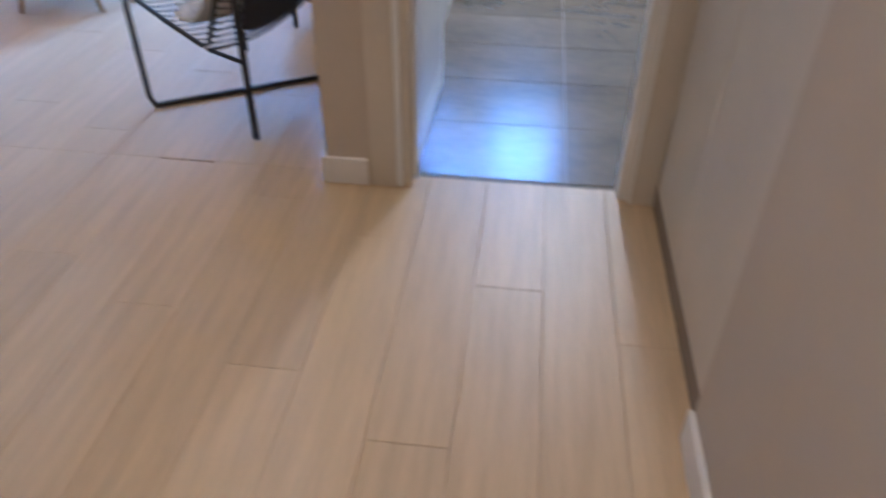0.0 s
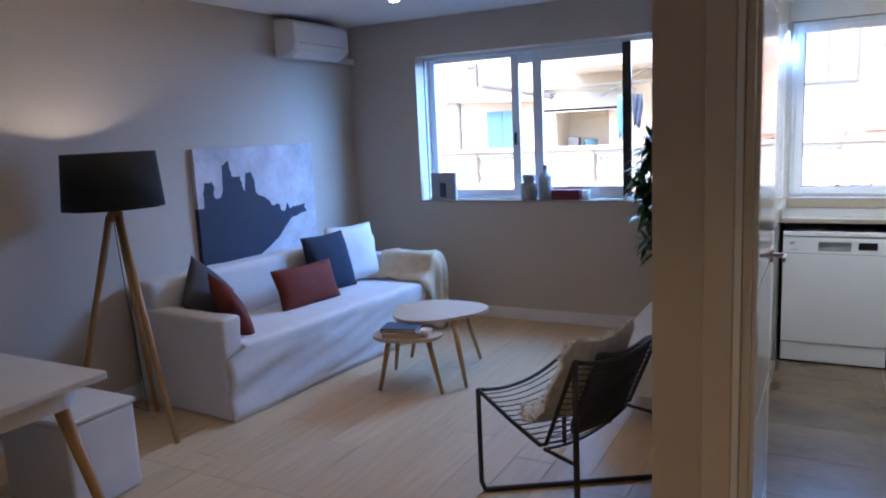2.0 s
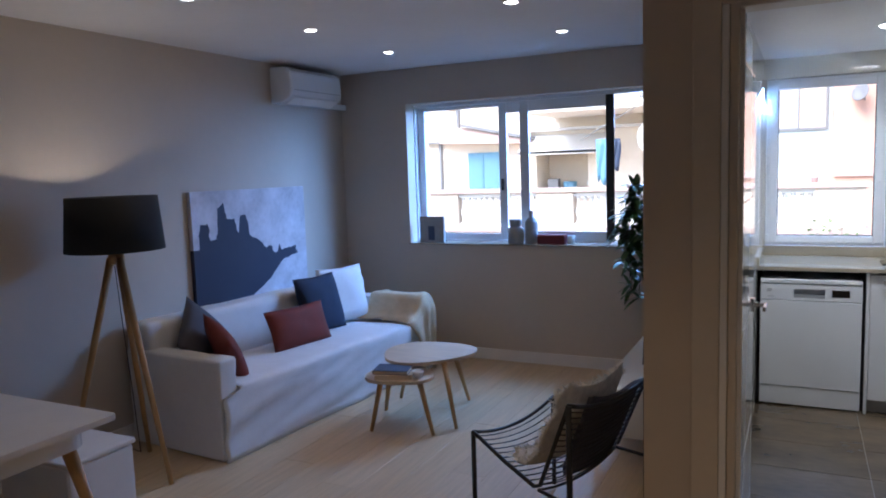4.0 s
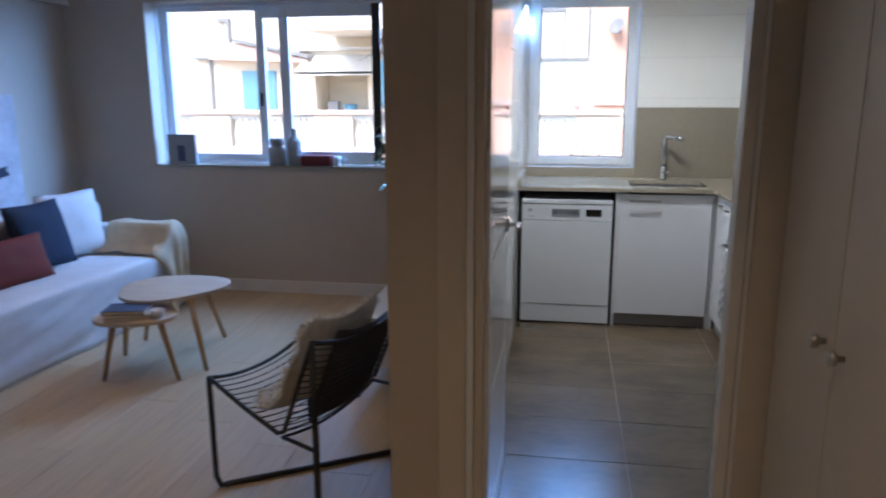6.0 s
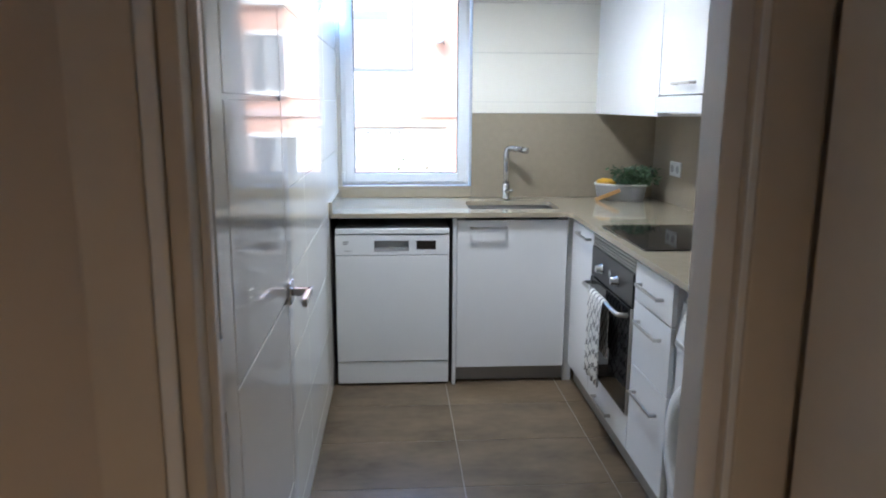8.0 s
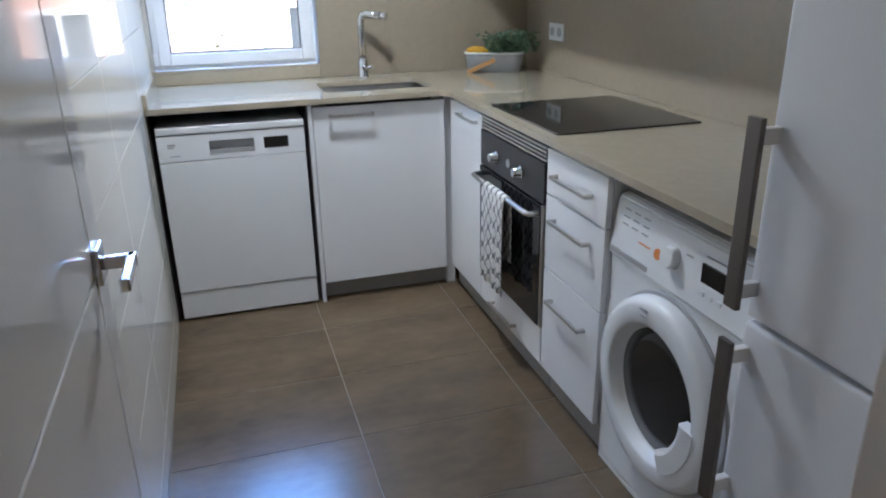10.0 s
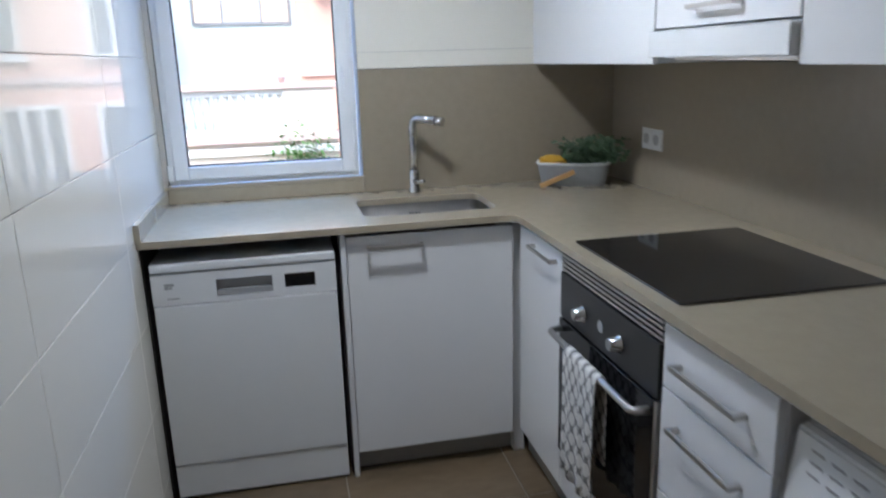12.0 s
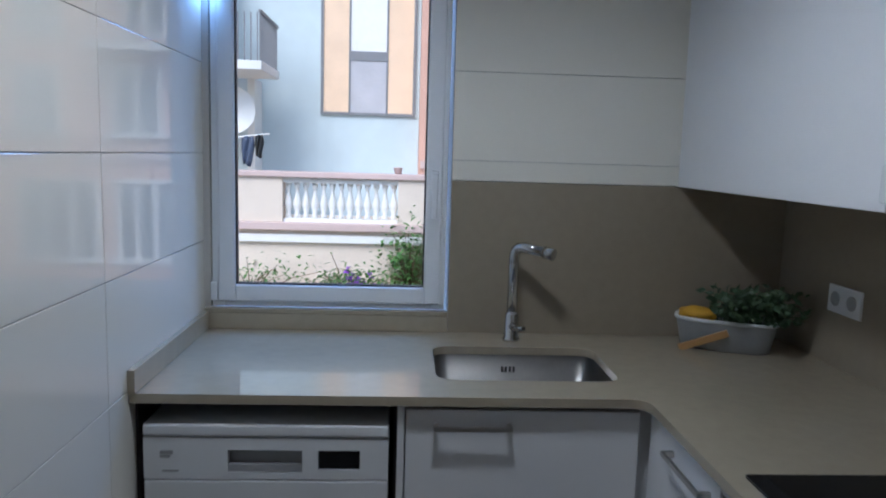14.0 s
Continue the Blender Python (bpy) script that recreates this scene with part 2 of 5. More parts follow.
structure(box("wall_west", LX - 0.15, LX, BACK - 0.15, OUT, 0, LZ, WALL), "matt taupe painted plaster wall")
bm = bmesh.new()
for r in [(LX, WX0, BY, OUT, 0, LZ), (WX1, BX + 0.10, BY, OUT, 0, LZ), (WX0, WX1, BY, OUT, 0, WZ0 - 0.012), (WX0, WX1, BY, OUT, WZ1, LZ)]:
    add_box(bm, *r)
structure(solid("wall_north_living", bm, WALL), "matt taupe painted plaster wall with a wide window opening")
bm = bmesh.new()
for r in [(BX + 0.10, VX0, KY, OUT, 0, LZ), (VX1, KX1 + 0.15, KY, OUT, 0, LZ), (VX0, VX1, KY, OUT, 0, VZ0 - 0.012), (VX0, VX1, KY, OUT, VZ1, LZ)]:
    add_box(bm, *r)
wall_kn = structure(solid("wall_north_kitchen", bm, WGROUT), "tiled kitchen wall round a window opening")
wall_mid = structure(box("wall_middle", BX, KX0 - 0.009, DY0, KY - 0.001, 0, LZ, WALL), "taupe plaster wall between living room and kitchen")
bm = bmesh.new()
for r in [(KX0 - 0.009, DX0 - 0.03, DY0 + 0.001, DY1, 0, LZ), (DX1 + 0.03, KX1, DY0 + 0.001, DY1, 0, LZ), (DX0 - 0.03, DX1 + 0.03, DY0 + 0.001, DY1, DZ + 0.03, LZ)]:
    add_box(bm, *r)
structure(solid("wall_door", bm, WALL), "taupe plaster wall with the kitchen doorway")
structure(box("wall_east_kitchen", KX1, KX1 + 0.15, DY0, KY - 0.001, 0, LZ, WTILE), "white tiled kitchen wall")
structure(boxes("wall_east_hall", [(0.705, 0.85, BACK, 1.38, 0, LZ), (0.735, 0.85, 1.38, 2.32, 2.20, LZ), (1.20, 1.30, 1.38, 2.32, 0, LZ)], WALL), "matt taupe painted plaster wall")
structure(box("wall_south", LX, 0.85, BACK - 0.15, BACK, 0, LZ, WALL), "matt taupe painted plaster wall")
bm = bmesh.new()
add_box(bm, LX - 0.15, 1.90, BACK - 0.15, OUT, LZ, LZ + 0.2)
structure(solid("ceiling", bm, CEIL), "smooth white painted ceiling")
structure(box("ceiling_kitchen", KX0 - 0.008, KX1, DY1, KY, KZ, LZ - 0.004, CEIL), "lowered smooth white kitchen ceiling")
floor_living = structure(box("floor_living", LX - 0.15, 1.90, BACK - 0.15, 2.385, -0.2, -0.010, OAKGAP), "light oak laminate plank floor")
floor_living2 = structure(box("floor_living_north", LX - 0.15, BX + 0.1, 2.385, OUT, -0.2, -0.010, OAKGAP), "light oak laminate plank floor")
floor_kitchen = structure(box("floor_kitchen", BX + 0.1, 1.90, 2.387, OUT, -0.2, -0.0016, KGROUT), "grey floor grout under brown stone tiles")

# baseboards and trim
def board(name, x0, x1, y0, y1, h=0.095):
    return structure(box(name, x0, x1, y0, y1, 0, h, TRIM, bevel=0.003), "white painted baseboard")


board("baseboard_north", LX + 0.016, BX, BY - 0.015, BY)
board("baseboard_west", LX, LX + 0.015, BACK, BY)
board("baseboard_middle", BX - 0.015, BX, DY0 - 0.015, BY - 0.016)
board("baseboard_end", BX, -0.20, DY0 - 0.015, DY0)
board("baseboard_hall", 0.690, 0.705, BACK, 1.38)

# door casing and lining
def casing(name, rows):
    return structure(boxes(name, rows, CASING, bevel=0.004), "cream painted door casing")


casing("trim_casing", [(DX0 - 0.135, DX0 - 0.052, DY0 - 0.012, DY0 + 0.002, 0, DZ + 0.10), (DX1 + 0.012, DX1 + 0.092, DY0 - 0.012, DY0 + 0.002, 0, DZ + 0.10),
                       (DX0 - 0.051, DX1 + 0.011, DY0 - 0.012, DY0 + 0.002, DZ + 0.012, DZ + 0.10)])
structure(box("trim_jamb_right", DX1 + 0.0005, DX1 + 0.0115, DY0 - 0.0105, DY0 - 0.0045, 0, DZ + 0.0115, DOORW, bevel=0.002), "glossy white door frame edge")
structure(box("trim_jamb", DX0 - 0.0515, DX0 - 0.0285, DY0 - 0.010, DY0 + 0.0005, 0, DZ + 0.0115, DOORW, bevel=0.006, seg=3), "glossy white rounded door frame edge")
casing("trim_lining", [(DX0 - 0.028, DX0 - 0.002, DY0 - 0.002, DY1 + 0.004, 0, DZ + 0.03), (DX1, DX1 + 0.028, DY0 - 0.004, DY1 + 0.004, 0, DZ + 0.03),
                       (DX0 - 0.002, DX1, DY0 - 0.004, DY1 + 0.004, DZ, DZ + 0.03)])
structure(boxes("trim_stop", [(DX0 - 0.002, DX0 + 0.010, 2.365, 2.385, 0, DZ), (DX1 - 0.030, DX1, 2.33, 2.40, 0, DZ)], TRIM, bevel=0.002), "white door stop strip")

# living window
def window_living():
    e = structure(new("window_1"), "wide sliding window with white frames, its end sash slid open")
    y0, y1 = 5.64, 5.72
    boxes("frame", [(WX0, WX0 + 0.012, y0, y1, WZ0, WZ1), (WX1 - 0.05, WX1, y0, y1, WZ0, WZ1), (WX0 + 0.012, WX1 - 0.05, y0, y1, 2.152, WZ1), (WX0 + 0.012, WX1 - 0.05, y0, y1, WZ0, 1.002)], PVC, e, 0.003)
    def sash(x0, x1, left, right, y, low, top, rail, head):
        boxes("sash", [(x0, x0 + left, y, y + 0.03, low, top), (x1 - right, x1, y, y + 0.03, low, top), (x0 + left, x1 - right, y, y + 0.03, low, low + rail), (x0 + left, x1 - right, y, y + 0.03, top - head, top)], PVC, e, 0.003)
        g = box("pane", x0 + left - 0.005, x1 - right + 0.005, y + 0.012, y + 0.018, low + rail - 0.005, top - head + 0.005, GLASS, e)
        g.visible_shadow = False
    sash(WX0 + 0.013, -2.111, 0.062, 0.069, 5.69, 1.003, 2.151, 0.050, 0.028)
    sash(-1.979, -1.22, 0.077, 0.03, 5.65, 1.003, 2.151, 0.077, 0.085)
    box("rail", -2.110, -1.980, 5.69, 5.72, 2.065, 2.151, PVC, e, 0.003)
    # black strip paints the backlit, shaded face of the sash's end stile
    box("backlit_stile", -1.262, -1.196, 5.640, 5.649, 1.003, 2.151, BLACK, e)
    box("latch", -2.160, -2.140, 5.672, 5.689, 1.42, 1.52, BLACK, e, 0.004)


window_living()
structure(box("sill_living", WX0, WX1, BY - 0.02, 5.64, WZ0 - 0.012, WZ0 - 0.001, QUARTZ, bevel=0.003), "thin grey stone window sill")


def window_kitchen():
    e = structure(new("window_2"), "white single-sash kitchen window, closed, with a lever handle")
    y0, y1 = 5.685, 5.745
    x0, x1, z0, z1 = VX0 + 0.004, VX1 - 0.012, VZ0 + 0.004, VZ1 - 0.006
    boxes("frame", [(x0, x0 + 0.038, y0, y1, z0, z1), (x1 - 0.038, x1, y0, y1, z0, z1), (x0 + 0.038, x1 - 0.038, y0, y1, z1 - 0.038, z1), (x0 + 0.038, x1 - 0.038, y0, y1, z0, z0 + 0.034)], PVC, e, 0.004)
    a0, a1, c0, c1, w = x0 + 0.022, x1 - 0.016, z0 + 0.02, z1 - 0.02, 0.052
    boxes("sash", [(a0, a0 + w, y0 - 0.014, y0 + 0.03, c0, c1), (a1 - w, a1, y0 - 0.014, y0 + 0.03, c0, c1), (a0 + w, a1 - w, y0 - 0.014, y0 + 0.03, c1 - w, c1), (a0 + w, a1 - w, y0 - 0.014, y0 + 0.03, c0, c0 + w)], PVC, e, 0.006)
    boxes("gasket", [(a0 + w, a0 + w + 0.005, y0 + 0.001, y0 + 0.02, c0 + w, c1 - w), (a1 - w - 0.005, a1 - w, y0 + 0.001, y0 + 0.02, c0 + w, c1 - w), (a0 + w, a1 - w, y0 + 0.001, y0 + 0.02, c0 + w, c0 + w + 0.005)], BLACK, e)
    g = box("pane", a0 + w - 0.005, a1 - w + 0.005, y0 + 0.008, y0 + 0.014, c0 + w - 0.005, c1 - w + 0.005, GLASS, e)
    g.visible_shadow = False
    boxes("handle", [(a1 - 0.036, a1 - 0.014, y0 - 0.026, y0 - 0.013, 1.37, 1.44), (a1 - 0.034, a1 - 0.016, y0 - 0.052, y0 - 0.036, 1.29, 1.43), (a1 - 0.032, a1 - 0.018, y0 - 0.04, y0 - 0.02, 1.41, 1.428)], PVC, e, 0.004)
    parts("hinge", [(x0 - 0.002, x0 + 0.018, y0 - 0.02, y0 + 0.002, 1.01, 1.07), (x0 - 0.002, x0 + 0.018, y0 - 0.02, y0 + 0.002, 2.03, 2.09)], PVC, e, 0.004)


window_kitchen()
structure(box("sill_kitchen", VX0 - 0.016, VX1, KY - 0.018, 5.69, VZ0 - 0.012, VZ0 + 0.002, QUARTZ, bevel=0.002), "taupe quartz window ledge")

# ---- kitchen door leaf, open against the tiled wall ----
def kitchen_door():
    e = structure(new("door_1"), "white lacquered door with scored panel lines, standing open")
    x0, x1, y0, y1 = -0.096, -0.056, 2.424, 3.124
    box("leaf", x0, x1, y0, y1, 0.012, 2.045, DOORW, e, 0.002)
    cuts = [0.012, 0.12, 0.57, 1.02, 1.47, 1.92, 2.045]
    for a, b in zip(cuts, cuts[1:]):
        box("panel", x1, x1 + 0.004, y0 + 0.085, y1 - 0.085, a + 0.004, b - 0.004, DOORW, e, 0.0015, 1)
    box("stile", x1, x1 + 0.004, y0, y0 + 0.079, 0.012, 2.045, DOORW, e, 0.0015, 1)
    box("stile", x1, x1 + 0.004, y1 - 0.079, y1, 0.012, 2.045, DOORW, e, 0.0015, 1)
    h = boxes("handle", [(x1 + 0.003, x1 + 0.013, y1 - 0.085, y1 - 0.033, 1.005, 1.057), (x1 + 0.012, x1 + 0.058, y1 - 0.068, y1 - 0.050, 1.022, 1.040), (x1 + 0.044, x1 + 0.057, y1 - 0.160, y1 - 0.050, 1.022, 1.040)], CHROME, e, 0.003)
    tagged(h, "satin chrome lever handle")
    parts("hinge", [(DX0 - 0.004, DX0 + 0.004, 2.385, 2.425, z, z + 0.11) for z in (0.22, 1.02, 1.80)], STEEL, e, 0.002)


kitchen_door()


# ---- hall cupboard ----
def cupboard():
    e = thing("hall_cupboard", (0.74, 1.84, 0), "built-in cream cupboard with two doors and small knobs beside the doorway", "cupboard")
    box("body", 0.75, 1.20, 1.38, 2.305, 0.0, 2.19, CASING, e)
    box("plinth", 0.728, 0.75, 1.38, 2.305, 0, 0.075, material("brown_plinth", (0.22, 0.17, 0.12), 0.5), e, 0.002)
    for y0, y1, k in ((1.384, 1.868, 1.812), (1.872, 2.280, 1.922)):
        d = box("door", 0.726, 0.748, y0, y1, 0.08, 2.185, CASING, e, 0.003)
        lathe("knob", [(0.007, 0), (0.007, 0.012), (0.016, 0.018), (0.017, 0.028), (0.012, 0.033), (0, 0.034)], (0.726, k, 1.005), STEEL, d, 20, (-1, 0, 0))


cupboard()


# ---- kitchen units ----
def worktop():
    e = thing("worktop", (0.6, 5.35, 0.88), "taupe quartz L-shaped kitchen worktop with an undermounted sink cut-out", "worktop")
    outer = rounded([(KX0, KY), (KX0, 5.03), (1.09, 5.03), (1.09, 3.075), (KX1, 3.075), (KX1, KY)], [0, 0, 0.05, 0, 0, 0])
    hole = rounded([(0.585, 5.165), (1.068, 5.165), (1.068, 5.49), (0.585, 5.49)], [0.055] * 4)
    slab("top", outer, [hole], 0.897, 0.920, QUARTZ, e)
    box("upstand", KX0, KX0 + 0.018, 5.022, KY - 0.02, 0.921, 0.978, QUARTZ, e, 0.002)
    box("upstand", KX0, VX1, KY - 0.018, KY, 0.921, VZ0 - 0.013, QUARTZ, e, 0.001)
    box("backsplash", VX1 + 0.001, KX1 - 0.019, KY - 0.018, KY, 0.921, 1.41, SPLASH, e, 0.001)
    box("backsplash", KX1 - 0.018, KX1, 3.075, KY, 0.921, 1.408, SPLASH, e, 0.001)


worktop()


def sink():
    e = thing("sink", (0.83, 5.33, 0.75), "undermounted brushed stainless steel sink basin", "sink")
    bm = bmesh.new()
    rings = []
    for z, g, r in ((0.896, -0.012, 0.06), (0.896, 0.0, 0.055), (0.76, 0.008, 0.055), (0.742, 0.03, 0.06), (0.738, 0.10, 0.05)):
        loop = rounded([(0.583 + g, 5.163 + g), (1.070 - g, 5.163 + g), (1.070 - g, 5.492 - g), (0.583 + g, 5.492 - g)], [r] * 4)
        rings.append([bm.verts.new((p[0], p[1], z)) for p in loop])
    for a, b in zip(rings, rings[1:]):
        for i in range(len(a)):
            bm.faces.new((a[i], a[(i + 1) % len(a)], b[(i + 1) % len(a)], b[i])).smooth = True
    bm.faces.new(rings[-1])
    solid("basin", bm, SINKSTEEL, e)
    lathe("drain", [(0.04, 0), (0.04, 0.003), (0.02, 0.004), (0, 0.002)], (0.83, 5.33, 0.7385), CHROME, e)
    boxes("overflow", [(0.795 + 0.012 * i, 0.801 + 0.012 * i, 5.4835, 5.486, 0.845, 0.862) for i in range(4)], BLACK, e)


sink()


def tap():
    e = thing("kitchen_tap", (0.835, 5.575, 0.91), "chrome single-lever kitchen tap with a bent spout", "tap")
    x, y = 0.835, 5.575
    lathe("body", [(0.026, 0), (0.026, 0.006), (0.022, 0.012), (0.022, 0.085), (0.016, 0.095)], (x, y, 0.9205), CHROME, e)
    pts = [(x, y, 1.0), (x, y, 1.19), (x + 0.004, y - 0.002, 1.205), (x + 0.012, y - 0.008, 1.214), (x + 0.024, y - 0.018, 1.217), (x + 0.085, y - 0.07, 1.208)]
    tube("spout", pts, 0.0165, CHROME, e, 16)
    tube("nozzle", [(x + 0.080, y - 0.066, 1.209), (x + 0.105, y - 0.087, 1.204)], 0.0185, CHROME, e, 16)
    tube("lever", [(x, y - 0.02, 0.97), (x + 0.004, y - 0.045, 0.968), (x + 0.02, y - 0.11, 0.985)], 0.011, CHROME, e, 12, 0.006)


tap()


def sink_cabinet():
    e = thing("sink_cabinet", (0.8, 5.3, 0), "white base cabinet under the sink with a steel bar handle", "cabinet")
    parts("side", [(0.488, 0.505, 5.045, 5.66, 0.0, 0.896)], FRONT, e, 0.001)
    boxes("body", [(0.506, 1.75, 5.50, 5.66, 0.13, 0.735), (1.09, 1.13, 5.075, 5.5, 0.0, 0.885)], FRONT, e)
    d = box("door", 0.508, 1.082, 5.052, 5.071, 0.090, 0.880, FRONT, e, 0.002)
    bar_handle(0.575, 0.765, 5.052, 0.842, d, "x")
    boxes("plinth", [(0.506, 1.13, 5.110, 5.125, 0.0, 0.128)], KICK, e)


sink_cabinet()


def dishwasher():
    x0, x1, y = -0.112, 0.468, 5.045
    e = thing("dishwasher", (0.18, 5.3, 0), "white freestanding dishwasher with a grey recessed grip and dark display", "dishwasher")
    box("body", x0 + 0.004, x1 - 0.004, y + 0.03, 5.62, 0.02, 0.825, PLASTIC, e, 0.003)
    box("top", x0, x1, y - 0.004, 5.62, 0.812, 0.842, PLASTIC, e, 0.006)
    # control strip round the grip and display
    boxes("panel", [(x0, 0.085, y, y + 0.03, 0.705, 0.808), (0.262, 0.300, y, y + 0.03, 0.705, 0.808), (0.400, x1, y, y + 0.03, 0.705, 0.808), (0.085, 0.262, y, y + 0.03, 0.778, 0.808), (0.085, 0.262, y, y + 0.03, 0.705, 0.722), (0.300, 0.400, y, y + 0.03, 0.778, 0.808), (0.300, 0.400, y, y + 0.03, 0.705, 0.730)], PLASTIC, e)
    boxes("grip", [(0.085, 0.262, y + 0.024, y + 0.032, 0.722, 0.778), (0.087, 0.260, y + 0.002, y + 0.012, 0.724, 0.742)], GREYPL, e)
    box("display", 0.301, 0.399, y + 0.003, y + 0.02, 0.731, 0.777, BLACKGLASS, e, 0.001)
    box("door", x0, x1, y - 0.001, y + 0.03, 0.135, 0.701, PLASTIC, e, 0.004)
    box("kickplate", x0, x1, y + 0.003, y + 0.03, 0.012, 0.131, PLASTIC, e, 0.003)
    parts("badge", [(-0.073, -0.043, y - 0.0012, y + 0.001, 0.767, 0.776), (-0.073, -0.050, y - 0.0012, y + 0.001, 0.758, 0.765), (-0.068, -0.030, y - 0.001, y + 0.001, 0.724, 0.728)], GREYPL, e)
    parts("foot", [(x0 + 0.03, x0 + 0.07, y + 0.05, y + 0.09, 0, 0.02), (x1 - 0.07, x1 - 0.03, y + 0.05, y + 0.09, 0, 0.02), (x0 + 0.03, x0 + 0.07, 5.5, 5.54, 0, 0.02), (x1 - 0.07, x1 - 0.03, 5.5, 5.54, 0, 0.02)], BLACK, e)


dishwasher()
# near-black sheets put the gap's shade round the dishwasher into colour
structure(boxes("trim_cavity_shade", [(KX0, 0.487, 5.635, 5.66, 0, 0.896), (KX0, -0.131, 5.07, 5.635, 0, 0.886), (0.482, 0.487, 5.07, 5.635, 0, 0.886), (-0.131, 0.482, 5.07, 5.635, 0.889, 0.896)], GAPSHADE), "near-black boards painting the shade round the dishwasher")

FX = 1.108


def narrow_cabinet():
    e = thing("corner_cabinet", (1.4, 4.85, 0), "narrow white base cabinet with a steel handle beside the oven", "cabinet")
    box("body", FX + 0.02, 1.74, 4.655, 5.07, 0.10, 0.896, FRONT, e)
    d = box("door", FX, FX + 0.019, 4.652, 5.046, 0.105, 0.880, FRONT, e, 0.002)
    bar_handle(4.69, 4.90, FX, 0.842, d)
    box("plinth", FX + 0.04, FX + 0.055, 4.655, 5.07, 0, 0.099, KICK, e)


def oven():
    e = thing("oven", (1.4, 4.35, 0.25), "black glass built-in oven with steel knobs, vent grille and bar handle", "oven")
    y0, y1 = 4.058, 4.645
    box("body", FX + 0.02, 1.70, y0 + 0.01, y1 - 0.01, 0.255, 0.83, DARKSTEEL, e)
    boxes("vent_grille", [(FX - 0.002, FX + 0.02, y0, y1, 0.832 + 0.0135 * i, 0.840 + 0.0135 * i) for i in range(4)], STEEL, e, 0.001)
    box("vent_back", FX + 0.016, FX + 0.03, y0, y1, 0.828, 0.886, BLACK, e)
    box("control_panel", FX - 0.006, FX + 0.02, y0, y1, 0.692, 0.826, OVENBLACK, e, 0.002)
    box("door", FX - 0.010, FX + 0.02, y0 + 0.012, y1 - 0.001, 0.250, 0.686, BLACKGLASS, e, 0.003)
    box("door_edge", FX - 0.008, FX + 0.02, y0, y0 + 0.011, 0.250, 0.686, STEEL, e, 0.001)
    for y in (4.475, 4.250):
        lathe("knob", [(0.024, 0), (0.024, 0.004), (0.019, 0.006), (0.017, 0.028), (0.014, 0.031), (0, 0.031)], (FX - 0.006, y, 0.752), CHROME, e, 24, (-1, 0, 0))
    lathe("dial", [(0.016, 0), (0.016, 0.002), (0, 0.002)], (FX - 0.006, 4.362, 0.756), GREYPL, e, 24, (-1, 0, 0))
    pts = [(FX - 0.008, y1 - 0.02, 0.655), (FX - 0.04, y1 - 0.022, 0.655), (FX - 0.05, y1 - 0.035, 0.655), (FX - 0.05, y0 + 0.045, 0.655), (FX - 0.04, y0 + 0.032, 0.655), (FX - 0.008, y0 + 0.03, 0.655)]
    tube("handle", pts, 0.0095, STEEL, e, 12)
    d = box("drawer_front", FX, FX + 0.019, y0, y1, 0.105, 0.246, FRONT, e, 0.002)
    bar_handle(4.27, 4.50, FX, 0.150, d)
    box("plinth", FX + 0.04, FX + 0.055, y0, y1 + 0.005, 0, 0.099, KICK, e)


def towel_material():
    m = material("patterned_tea_towel", (0.72, 0.70, 0.66), 0.95, vary=0.05, scale=40, bump=0.3, bump_scale=400)
    n, li = m.node_tree.nodes, m.node_tree.links
    b = n["Principled BSDF"]
    geo = n.new("ShaderNodeNewGeometry")
    sep = n.new("ShaderNodeSeparateXYZ")
    li.new(geo.outputs["Position"], sep.inputs[0])

    def op(kind, a, c):
        k = n.new("ShaderNodeMath")
        k.operation = kind
        for i, v in enumerate((a, c)):
            if isinstance(v, (int, float)):
                k.inputs[i].default_value = v
            elif v is not None:
                li.new(v, k.inputs[i])
        return k.outputs[0]

    # ogee lattice: cos(y) + cos(z) near zero
    u = op("COSINE", op("MULTIPLY", sep.outputs["Y"], 2 * math.pi / 0.044), None)
    v = op("COSINE", op("MULTIPLY", sep.outputs["Z"], 2 * math.pi / 0.060), None)
    s = op("ABSOLUTE", op("ADD", u, v), None)
    line = op("LESS_THAN", s, 0.42)
    mixc = n.new("ShaderNodeMixRGB")
    old = b.inputs["Base Color"].links[0].from_socket
    li.new(line, mixc.inputs[0])
    li.new(old, mixc.inputs[1])
    mixc.inputs[2].default_value = (0.22, 0.21, 0.20, 1)
    li.new(mixc.outputs[0], b.inputs["Base Color"])
    return m


